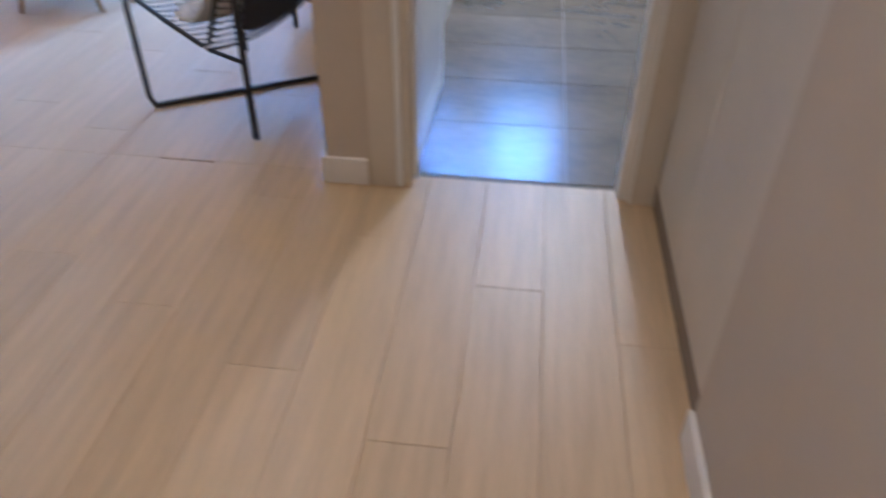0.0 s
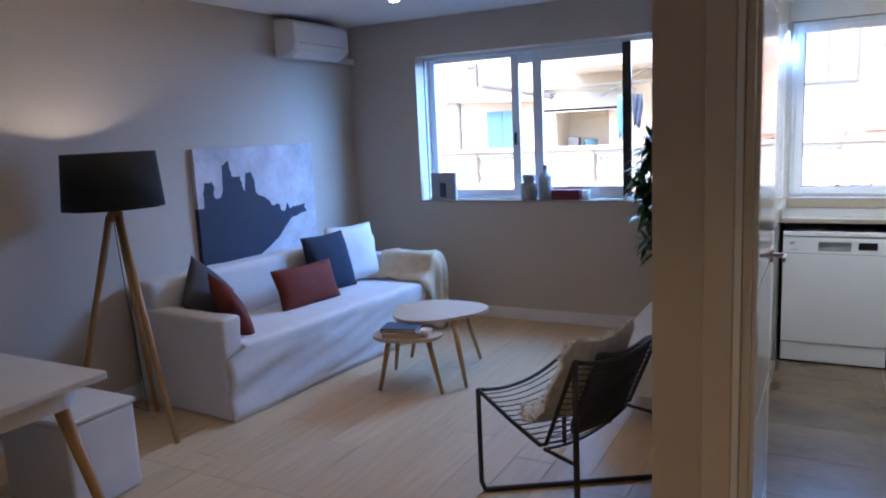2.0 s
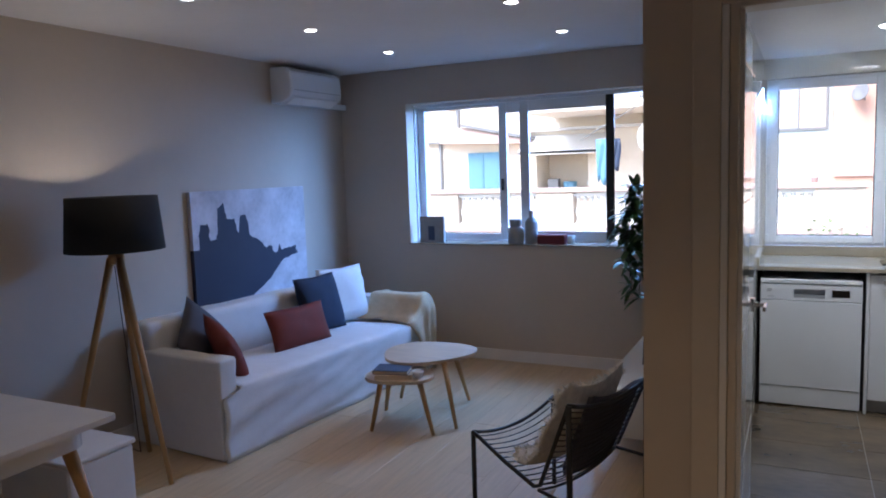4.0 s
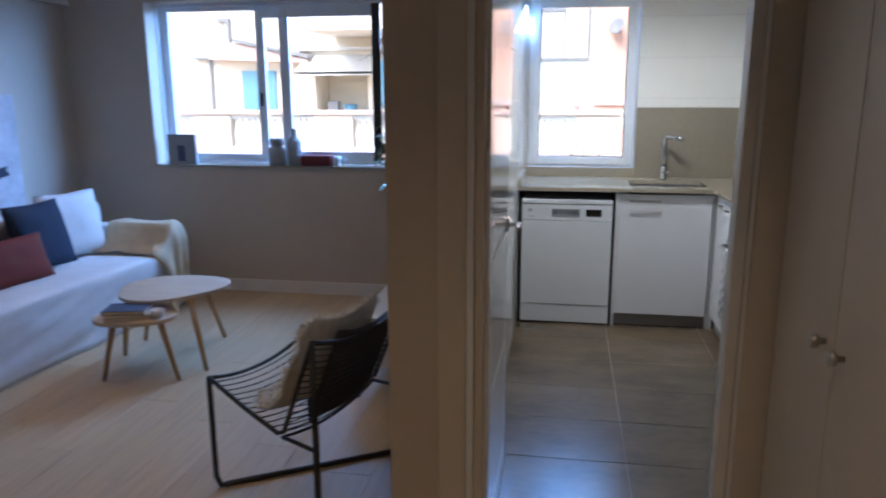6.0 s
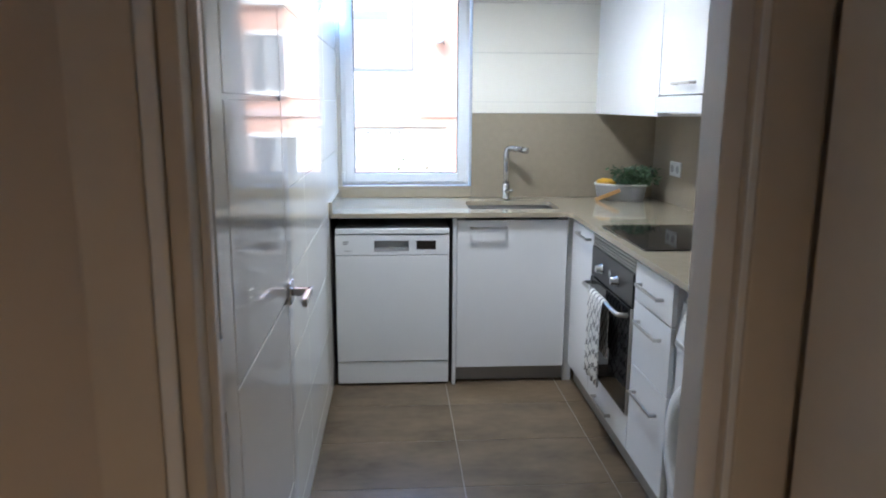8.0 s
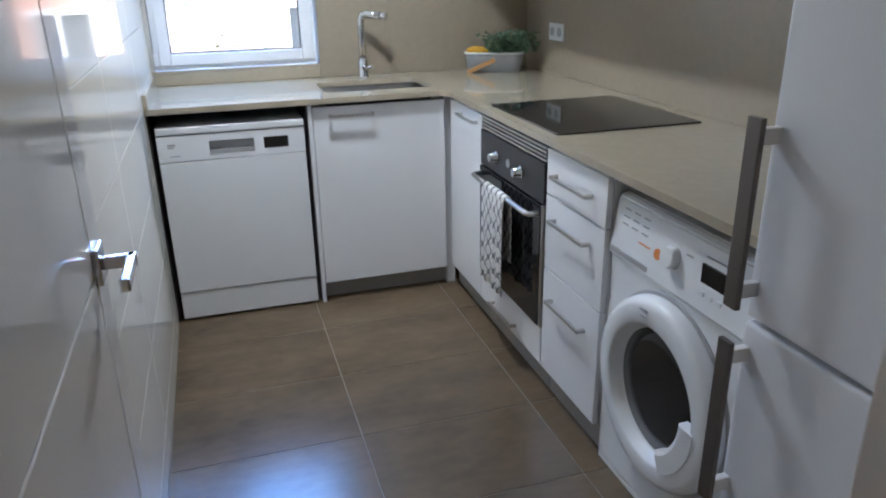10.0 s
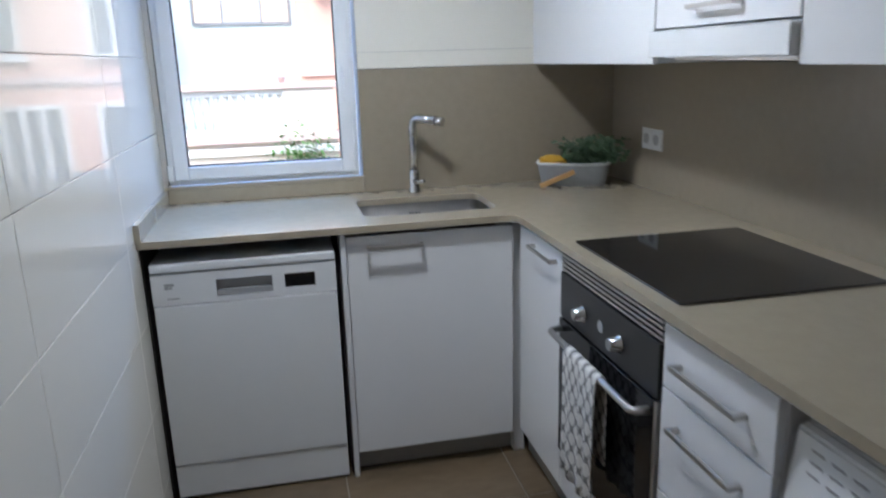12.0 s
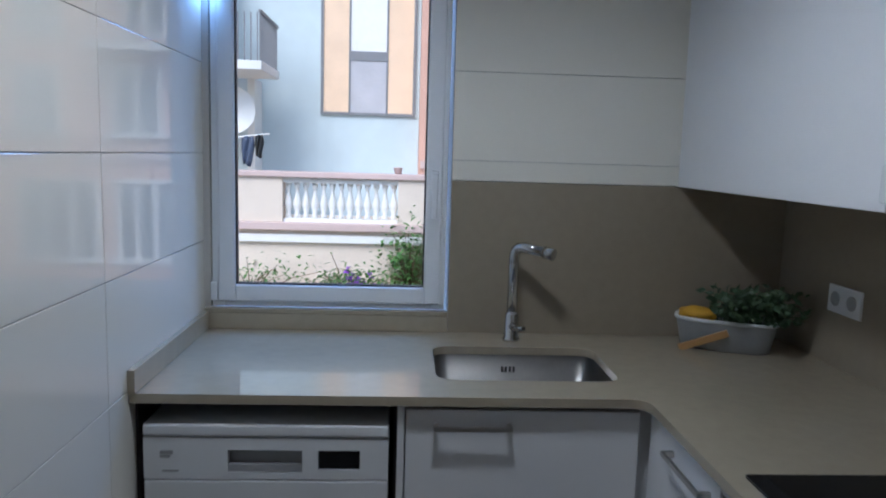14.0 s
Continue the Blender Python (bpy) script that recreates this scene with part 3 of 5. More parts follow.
def tea_towel():
    mat = towel_material()
    bm = bmesh.new()
    def sheet(y0, y1, drop, front, back, seed):
        prof = [(back, 0.655 - 0.24)] + [(back, 0.655 - 0.06)] + [(FX - 0.05 + 0.0125 * math.cos(a), 0.655 + 0.0125 * math.sin(a)) for a in (0.2, 0.9, 1.6, 2.3, 3.0)] + [(front, 0.655 - drop * k / 10) for k in range(1, 11)]
        cols = []
        for i in range(15):
            y = y0 + (y1 - y0) * i / 14
            col = []
            for k, (x, z) in enumerate(prof):
                fall = max(0, (k - 6) / 10)
                col.append(bm.verts.new((x - 0.006 * fall * math.sin(i * 0.9 + seed), y + 0.006 * fall * math.sin(k * 0.5 + seed), z)))
            cols.append(col)
        for a, b in zip(cols, cols[1:]):
            for k in range(len(prof) - 1):
                bm.faces.new((a[k], a[k + 1], b[k + 1], b[k])).smooth = True
    sheet(4.33, 4.475, 0.37, FX - 0.064, FX - 0.034, 0.3)
    sheet(4.255, 4.345, 0.365, FX - 0.068, FX - 0.034, 2.1)
    ob = solid("tea_towel", bm, mat)
    md = ob.modifiers.new("thick", "SOLIDIFY")
    md.thickness, md.offset = 0.003, 0
    tagged(ob, "white and grey lattice tea towel hanging on the oven handle", "towel")


def drawers():
    e = thing("drawer_unit", (1.4, 3.86, 0), "white three-drawer base unit with steel bar handles", "drawers")
    y0, y1 = 3.672, 4.053
    box("body", FX + 0.02, 1.74, y0, y1, 0.10, 0.896, FRONT, e)
    for z0, z1, hz in ((0.735, 0.880, 0.806), (0.482, 0.731, 0.662), (0.105, 0.478, 0.384)):
        d = box("drawer_front", FX, FX + 0.019, y0 + 0.002, y1 - 0.002, z0, z1, FRONT, e, 0.002)
        bar_handle(3.752, 3.985, FX, hz, d)
    box("plinth", FX + 0.04, FX + 0.055, y0, y1, 0, 0.099, KICK, e)


def washing_machine():
    e = thing("washing_machine", (1.4, 3.37, 0), "white front-loading washing machine with a dark round porthole", "washing machine")
    y0, y1, x = 3.072, 3.662, 1.125
    box("body", x, 1.70, y0, y1, 0.02, 0.672, PLASTIC, e, 0.008)
    bm = bmesh.new()
    prof = [(x - 0.010, 0.676), (x + 0.012, 0.835), (x + 0.03, 0.845), (1.70, 0.845), (1.70, 0.676)]
    rows = [[bm.verts.new((px, y, pz)) for px, pz in prof] for y in (y0, y1)]
    for i in range(5):
        bm.faces.new((rows[0][i], rows[0][(i + 1) % 5], rows[1][(i + 1) % 5], rows[1][i]))
    bm.faces.new(rows[0])
    bm.faces.new(rows[1])
    bmesh.ops.bevel(bm, geom=list(bm.edges), offset=0.005, segments=2, affect="EDGES")
    solid("control_panel", bm, PLASTIC, e)
    def on(z):  # front of the sloping panel
        return x - 0.010 + (z - 0.676) * 0.022 / 0.159
    boxes("detergent_drawer", [(on(0.70) - 0.003, on(0.70) + 0.01, 3.475, 3.655, 0.684, 0.700), ], GREYPL, e, 0.002)
    lathe("dial", [(0.030, 0), (0.029, 0.012), (0.024, 0.024), (0, 0.025)], (on(0.76) + 0.002, 3.385, 0.760), PLASTIC, e, 28, (-1, 0, 0.14))
    lathe("mark", [(0.014, 0), (0.014, 0.003), (0, 0.003)], (on(0.74) + 0.001, 3.445, 0.745), ORANGE, e, 20, (-1, 0, 0.14))
    box("display", on(0.765) - 0.003, on(0.765) + 0.01, 3.185, 3.275, 0.742, 0.788, BLACKGLASS, e, 0.001)
    boxes("button", [(on(0.722) - 0.004, on(0.722) + 0.01, 3.192 + 0.03 * i, 3.208 + 0.03 * i, 0.714, 0.726) for i in range(3)], PLASTIC, e, 0.002)
    parts("legend", [(on(z) - 0.0012, on(z) + 0.004, y, y + 0.028, z, z + 0.004) for y in (3.50, 3.545, 3.59) for z in (0.77, 0.79, 0.81)] + [(on(0.80) - 0.0012, on(0.80) + 0.004, 3.20, 3.27, 0.803, 0.806), (on(0.79) - 0.0012, on(0.79) + 0.004, 3.315, 3.34, 0.78, 0.786)], GREYPL, e)
    boxes("legend_orange", [(on(0.735) - 0.0012, on(0.735) + 0.004, 3.48, 3.53, 0.746, 0.7485)], ORANGE, e)
    c = (x, 3.372, 0.398)
    d = lathe("door_ring", [(0.252, -0.002), (0.252, 0.012), (0.249, 0.030), (0.240, 0.042), (0.228, 0.046), (0.190, 0.048), (0.182, 0.044), (0.170, 0.020), (0.166, 0.012)], c, PLASTIC, e, 56, (-1, 0, 0))
    lathe("seam", [(0.262, 0), (0.262, 0.004), (0.252, 0.004)], c, GREYPL, e, 56, (-1, 0, 0))
    lathe("porthole", [(0.172, 0.004), (0.171, 0.012), (0.12, 0.016), (0.06, 0.018), (0, 0.0185)], c, BLACKGLASS, e, 48, (-1, 0, 0))
    # grip: a thickened stretch of the ring beside the glass
    bm = bmesh.new()
    arcs = []
    for i in range(15):
        q = radians(2 - 66 * i / 14)
        arcs.append([bm.verts.new((px, c[1] - r * math.cos(q), c[2] + r * math.sin(q))) for r, px in ((0.196, x - 0.02), (0.196, x - 0.0505), (0.150, x - 0.0515), (0.138, x - 0.045), (0.138, x - 0.02))])
    for p, q in zip(arcs, arcs[1:]):
        for k in range(5):
            bm.faces.new((p[k], p[(k + 1) % 5], q[(k + 1) % 5], q[k]))
    bm.faces.new(arcs[0])
    bm.faces.new(arcs[-1])
    solid("grip", bm, PLASTIC, e)
    parts("badge", [(x - 0.052, x - 0.048, 3.395, 3.425, 0.615, 0.621), (x - 0.052, x - 0.048, 3.40, 3.42, 0.60, 0.604)], GREYPL, e)
    box("kickplate", x + 0.002, x + 0.02, y0 + 0.002, y1 - 0.002, 0.0, 0.115, PLASTIC, e, 0.003)


def fridge():
    e = thing("fridge_freezer", (1.4, 2.77, 0), "silver-white fridge freezer with two doors and grey bar handles", "fridge")
    y0, y1, x = 2.475, 3.068, 1.075
    GREYW = material("silver_white_lacquer", (0.76, 0.77, 0.79), 0.3, vary=0.02, scale=3)
    box("body", x + 0.06, 1.72, y0, y1, 0.02, 1.80, GREYW, e, 0.004)
    box("kickplate", x + 0.07, x + 0.09, y0, y1, 0.0, 0.05, GREYPL, e)
    for z0, z1, h0, h1 in ((0.765, 1.80, 0.795, 1.16), (0.05, 0.755, 0.345, 0.725)):
        d = box("door", x, x + 0.056, y0, y1, z0, z1, GREYW, e, 0.012, 4)
        boxes("handle", [(1.022, 1.034, y1 - 0.032, y1 + 0.004, h0, h1)], DARKSTEEL, d, 0.002)
        parts("handle_foot", [(1.033, x + 0.004, y1 - 0.026, y1 - 0.008, h0 + 0.02, h0 + 0.05), (1.033, x + 0.004, y1 - 0.026, y1 - 0.008, h1 - 0.05, h1 - 0.02)], TRIM, d, 0.002)
    


narrow_cabinet()
oven()
tea_towel()
drawers()
washing_machine()
fridge()
# near-black sheet added for the shade seen over the washing machine
structure(boxes("trim_void_shade", [(1.66, 1.74, 3.073, 3.67, 0, 0.896)], GAPSHADE), "near-black board painting the shade behind the washing machine")

tagged(slab("hob", rounded([(1.130, 4.030), (1.650, 4.030), (1.650, 4.608), (1.130, 4.608)], [0.006] * 4, 3), [], 0.9205, 0.926, BLACKGLASS), "black glass electric hob set on the worktop", "hob")


def wall_unit(y0, y1, z0, handle=None):
    e = thing("wall_cabinet", (1.56, (y0 + y1) / 2, 1.41), "glossy white wall cabinet over the worktop", "cabinet", "wall cabinets")
    box("body", 1.392, KX1, y0 + 0.001, y1 - 0.001, z0 + 0.002, KZ - 0.004, FRONT, e)
    d = box("door", 1.372, 1.391, y0 + 0.002, y1 - 0.002, z0, KZ - 0.01, FRONT, e, 0.002)
    if handle:
        bar_handle(handle[0], handle[1], 1.372, handle[2], d)
    return e


wall_unit(4.652, KY - 0.002, 1.41)
wall_unit(4.052, 4.648, 1.505, (4.25, 4.45, 1.55))
wall_unit(3.46, 4.048, 1.41)


def hood():
    e = thing("cooker_hood", (1.5, 4.35, 1.42), "slim pull-out cooker hood with a pale grey front over the hob", "hood")
    box("body", 1.40, KX1, 4.06, 4.64, 1.425, 1.503, PLASTIC, e)
    box("front", 1.352, 1.40, 4.054, 4.646, 1.428, 1.497, PLASTIC, e, 0.004)
    box("filter", 1.41, 1.72, 4.10, 4.60, 1.419, 1.425, STEEL, e)


hood()


def socket_plate():
    e = thing("socket", (1.73, 5.30, 1.12), "white double wall socket on the taupe backsplash", "socket")
    x = KX1 - 0.018
    box("plate", x - 0.009, x, 5.225, 5.375, 1.078, 1.157, PLASTIC, e, 0.003)
    for y in (5.262, 5.338):
        lathe("outlet", [(0.021, 0.0), (0.021, 0.002), (0.019, 0.0022), (0.017, -0.001), (0, -0.001)], (x - 0.0092, y, 1.118), GREYPL, e, 24, (-1, 0, 0))


socket_plate()


def herb_basket():
    e = thing("herb_trough", (1.49, 5.48, 0.91), "white enamel trough of green herbs with a yellow cloth", "planter")
    c = Vector((1.497, 5.525, 0.9205))
    turn = Matrix.Rotation(radians(-25), 3, "Z")
    bm = bmesh.new()
    rings = []
    for z, a, b in ((0, 0.125, 0.055), (0.004, 0.13, 0.06), (0.085, 0.146, 0.072), (0.088, 0.146, 0.072), (0.07, 0.135, 0.062)):
        rings.append([bm.verts.new(c + turn @ Vector((a * (abs(math.cos(t)) ** 0.6) * (1 if math.cos(t) >= 0 else -1), b * (abs(math.sin(t)) ** 0.6) * (1 if math.sin(t) >= 0 else -1), z))) for t in [2 * math.pi * i / 40 for i in range(40)]])
    for a, b in zip(rings, rings[1:]):
        for i in range(40):
            bm.faces.new((a[i], a[(i + 1) % 40], b[(i + 1) % 40], b[i])).smooth = True
    bm.faces.new(rings[0])
    f = bm.faces.new(rings[-1])
    solid("trough", bm, CERAMIC, e)
    bm = bmesh.new()
    lip = [(c + turn @ Vector((0.147 * (abs(math.cos(t)) ** 0.6) * (1 if math.cos(t) >= 0 else -1), 0.073 * (abs(math.sin(t)) ** 0.6) * (1 if math.sin(t) >= 0 else -1), 0.092))) for t in [2 * math.pi * (i + 0.5) / 40 for i in range(41)]]
    add_tube(bm, lip, 0.006, 8)
    tagged(solid("rim", bm, TIN, e), "white enamel rim")
    bm = bmesh.new()
    add_box(bm, -0.075, 0.075, -0.006, 0.006, -0.011, 0.011, 0.002)
    bmesh.ops.transform(bm, verts=bm.verts, matrix=Matrix.Translation((1.408, 5.475, 0.955)) @ pose(0, 0, 0, 0, -24, -25))
    solid("handle", bm, WOOD, e)
    rnd = random.Random(5)
    bm = bmesh.new()
    for i in range(320):
        root = c + turn @ Vector((rnd.uniform(-0.03, 0.14), rnd.uniform(-0.04, 0.04), 0.08))
        tip = root + Vector((rnd.uniform(-0.05, 0.09), rnd.uniform(-0.08, 0.05), rnd.uniform(0.02, 0.11)))
        if i % 3 == 0:
            add_tube(bm, [root, (root + tip) / 2 + Vector((0, 0, 0.02)), tip], 0.0015, 4)
        d = Vector((rnd.uniform(-1, 1), rnd.uniform(-1, 1), rnd.uniform(-0.5, 0.6))).normalized()
        s = d.orthogonal().normalized()
        L, w = rnd.uniform(0.022, 0.042), rnd.uniform(0.008, 0.014)
        q = [tip, tip + d * L * 0.45 + s * w, tip + d * L, tip + d * L * 0.45 - s * w]
        mid = bm.verts.new(tip + d * L * 0.5 - d.cross(s) * 0.004)
        vs = [bm.verts.new(p) for p in q]
        for k in range(4):
            bm.faces.new((vs[k], vs[(k + 1) % 4], mid))
    tagged(solid("herbs", bm, HERB, e), kind="stuff")
    bm = bmesh.new()
    bmesh.ops.create_icosphere(bm, subdivisions=3, radius=1)
    for v in bm.verts:
        k = 1 + 0.25 * noise.noise(v.co * 2.5)
        v.co = c + turn @ Vector((-0.085 + 0.055 * v.co.x * k, 0.045 * v.co.y * k, 0.098 + 0.024 * v.co.z * k))
    solid("cloth", bm, LEMON, e, True)


herb_basket()

# ---- living room ----
def soft_block(name, size, m, mat, parent=None, wrinkle=0.006, bevel=0.04, cuts=14, seed=0.0, freq=6.0):
    """A padded block: a box with rounded edges, cut fine and rumpled."""
    bm = bmesh.new()
    add_box(bm, 0, size[0], 0, size[1], 0, size[2], bevel, 3)
    longest = max(size)
    bmesh.ops.subdivide_edges(bm, edges=[e for e in bm.edges if e.calc_length() > longest * 0.3], cuts=cuts, use_grid_fill=True)
    bmesh.ops.triangulate(bm, faces=[f for f in bm.faces if len(f.verts) > 4])
    bm.normal_update()
    for v in bm.verts:
        p = v.co * freq + Vector((seed, seed * 2, 0))
        k = min(1, v.co.z / max(0.05, size[2] * 0.15))
        v.co += v.normal * wrinkle * (noise.noise(p) + 0.5 * noise.noise(p * 2.3)) * k
    bmesh.ops.transform(bm, verts=bm.verts, matrix=m)
    return solid(name, bm, mat, parent, True)


def sofa():
    e = thing("sofa", (-3.2, 4.0, 0), "long white slip-covered sofa with a loose wrinkled skirt", "sofa")
    M = pose(-2.775, 2.905, 0.004, 0, 0, -4.6)  # local x: depth (negative is back), y: length
    D, L = 0.82, 2.20
    # front skirt and seat with soft horizontal folds
    bm = bmesh.new()
    nu, prof = 60, []
    for k in range(13):
        prof.append((0.0, 0.0 + 0.40 * k / 12))
    prof += [(-0.010, 0.413), (-0.03, 0.420)] + [(-0.03 - 0.56 * k / 8, 0.42 - 0.012 * k / 8) for k in range(1, 9)]
    grid = []
    for i in range(nu + 1):
        s = i / nu
        y, yf = 0.13 + (L - 0.26) * s, 0.004 + (L - 0.008) * s
        col = []
        for k, (x, z) in enumerate(prof):
            w = 0.55 - 1.6 * abs(noise.noise(Vector((y * 0.9, z * 6 - y * 1.7, 3.1)))) + 0.5 * noise.noise(Vector((y * 2.2, z * 15 - y * 3.8, 1.7)))
            front = k < 14
            col.append(bm.verts.new((x + (0.020 + 0.046 * w * min(1, 0.3 + z * 3) if front else 0.0), yf if k < 12 else y, z + (0.0 if front else 0.010 * w))))
        grid.append(col)
    for a, b in zip(grid, grid[1:]):
        for k in range(len(prof) - 1):
            bm.faces.new((a[k], a[k + 1], b[k + 1], b[k])).smooth = True
    bmesh.ops.transform(bm, verts=bm.verts, matrix=M)
    ob = solid("seat_cover", bm, LINEN, e)
    md = ob.modifiers.new("thick", "SOLIDIFY")
    md.thickness, md.offset = 0.012, -1
    soft_block("seat_base", (0.74, L - 0.28, 0.38), M @ pose(-0.78, 0.14, 0.0), LINEN, e, 0.003)
    soft_block("arm", (D - 0.02, 0.135, 0.585), M @ pose(-D + 0.02, 0, 0), LINEN, e, 0.005, 0.02, seed=1.3)
    soft_block("arm", (D - 0.02, 0.135, 0.585), M @ pose(-D + 0.02, L - 0.135, 0), LINEN, e, 0.005, 0.02, seed=5.3)
    soft_block("backrest", (0.20, L - 0.02, 0.74), M @ pose(-D, 0.01, 0.0, 0, 0, 0), LINEN, e, 0.008, 0.05, seed=2.7)
    return M


SOFA = sofa()


def cushion(label, w, h, d, m, mat, seed):
    bm = bmesh.new()
    n = 16
    for side in (1, -1):
        rows = []
        for i in range(n + 1):
            row = []
            for j in range(n + 1):
                u, v = 2 * i / n - 1, 2 * j / n - 1
                pad = max(0, (1 - abs(u) ** 2.6) * (1 - abs(v) ** 2.6)) ** 0.55
                pinch = 1 - 0.06 * (1 - abs(u)) * abs(v) ** 3
                pin2 = 1 - 0.06 * (1 - abs(v)) * abs(u) ** 3
                row.append(bm.verts.new((u * w / 2 * pin2, v * h / 2 * pinch, side * d / 2 * pad * (1 + 0.12 * noise.noise(Vector((u * 2, v * 2, seed)))))))
            rows.append(row)
        for a, b in zip(rows, rows[1:]):
            for j in range(n):
                bm.faces.new((a[j], a[j + 1], b[j + 1], b[j]))
    bmesh.ops.remove_doubles(bm, verts=bm.verts, dist=1e-4)
    bmesh.ops.transform(bm, verts=bm.verts, matrix=SOFA @ m)
    tagged(solid("cushion", bm, mat, None, True), label, "cushion", "cushions on the sofa")


def upright(x, y, z, lean, turn, roll=0):
    """A cushion's pose on the sofa: its face to the front, leaning back, turned about z."""
    return pose(x, y, z, 0, 0, turn) @ pose(0, 0, 0, 0, 90 - lean, 0) @ pose(0, 0, 0, 0, 0, 90 + roll)


cushion("navy blue square velvet cushion against the sofa back", 0.46, 0.44, 0.15, upright(-0.50, 1.46, 0.625, 16, 0), NAVY, 1.0)
cushion("rust red oblong velvet cushion leaning on the sofa", 0.55, 0.29, 0.13, upright(-0.36, 1.06, 0.545, 20, -4), RUST, 2.0)
cushion("white square linen cushion against the sofa back", 0.46, 0.45, 0.15, upright(-0.54, 1.79, 0.64, 14, -12), LINEN, 3.0)
cushion("charcoal grey cushion standing in the sofa corner", 0.40, 0.40, 0.14, upright(-0.52, 0.35, 0.60, 22, 18, 42), GREYC, 4.0)
cushion("rust red cushion leaning inside the sofa arm", 0.40, 0.36, 0.13, upright(-0.26, 0.30, 0.56, 24, 62, 20), RUST, 5.0)


def throw():
    """A blanket laid over the arm: one sheet that follows the arm's top and falls over its front."""
    bm = bmesh.new()
    across = [(1.86, 0.432), (1.95, 0.445), (2.02, 0.50), (2.045, 0.57), (2.065, 0.60), (2.10, 0.606), (2.15, 0.606), (2.19, 0.602), (2.222, 0.575), (2.235, 0.47), (2.24, 0.36)]
    cols, n, top = [], 44, 0.50
    for i in range(n + 1):
        s = 1.0 * i / n
        col = []
        for k, (y, z) in enumerate(across):
            w = noise.noise(Vector((s * 7, k * 0.55, 4.2)))
            fold = math.sin(k * 1.7 + 1.2 * w)
            if s < top:
                p = Vector((-0.47 + s, y + 0.010 * w, z + 0.006 + 0.030 * abs(w)))
            else:
                fall = s - top
                narrow = 1 - 0.35 * min(1, fall * 5)
                p = Vector((0.028 + 0.030 * min(1, fall * 12) + 0.022 * fold * min(1, fall * 6), 2.13 + (y - 2.13) * narrow + 0.008 * w, min(z, 0.61) + 0.006 - fall * (1 + 0.10 * math.sin(k * 2.1)) * (0.5 + 0.5 * z / 0.6)))
            col.append(bm.verts.new(SOFA @ p))
        cols.append(col)
    for a, b in zip(cols, cols[1:]):
        for k in range(len(across) - 1):
            bm.faces.new((a[k], a[k + 1], b[k + 1], b[k])).smooth = True
    # fringe along the lower edge
    rnd = random.Random(8)
    for v, u in zip(cols[-1], cols[-1][1:]):
        for j in range(3):
            p = v.co + (u.co - v.co) * (j / 3)
            add_tube(bm, [p, p + Vector((rnd.uniform(-0.01, 0.01), rnd.uniform(-0.01, 0.01), -0.045))], 0.0025, 4)
    ob = solid("throw_blanket", bm, CREAM)
    md = ob.modifiers.new("thick", "SOLIDIFY")
    md.thickness = 0.006
    tagged(ob, "cream wool throw draped over the sofa arm", "blanket")


throw()


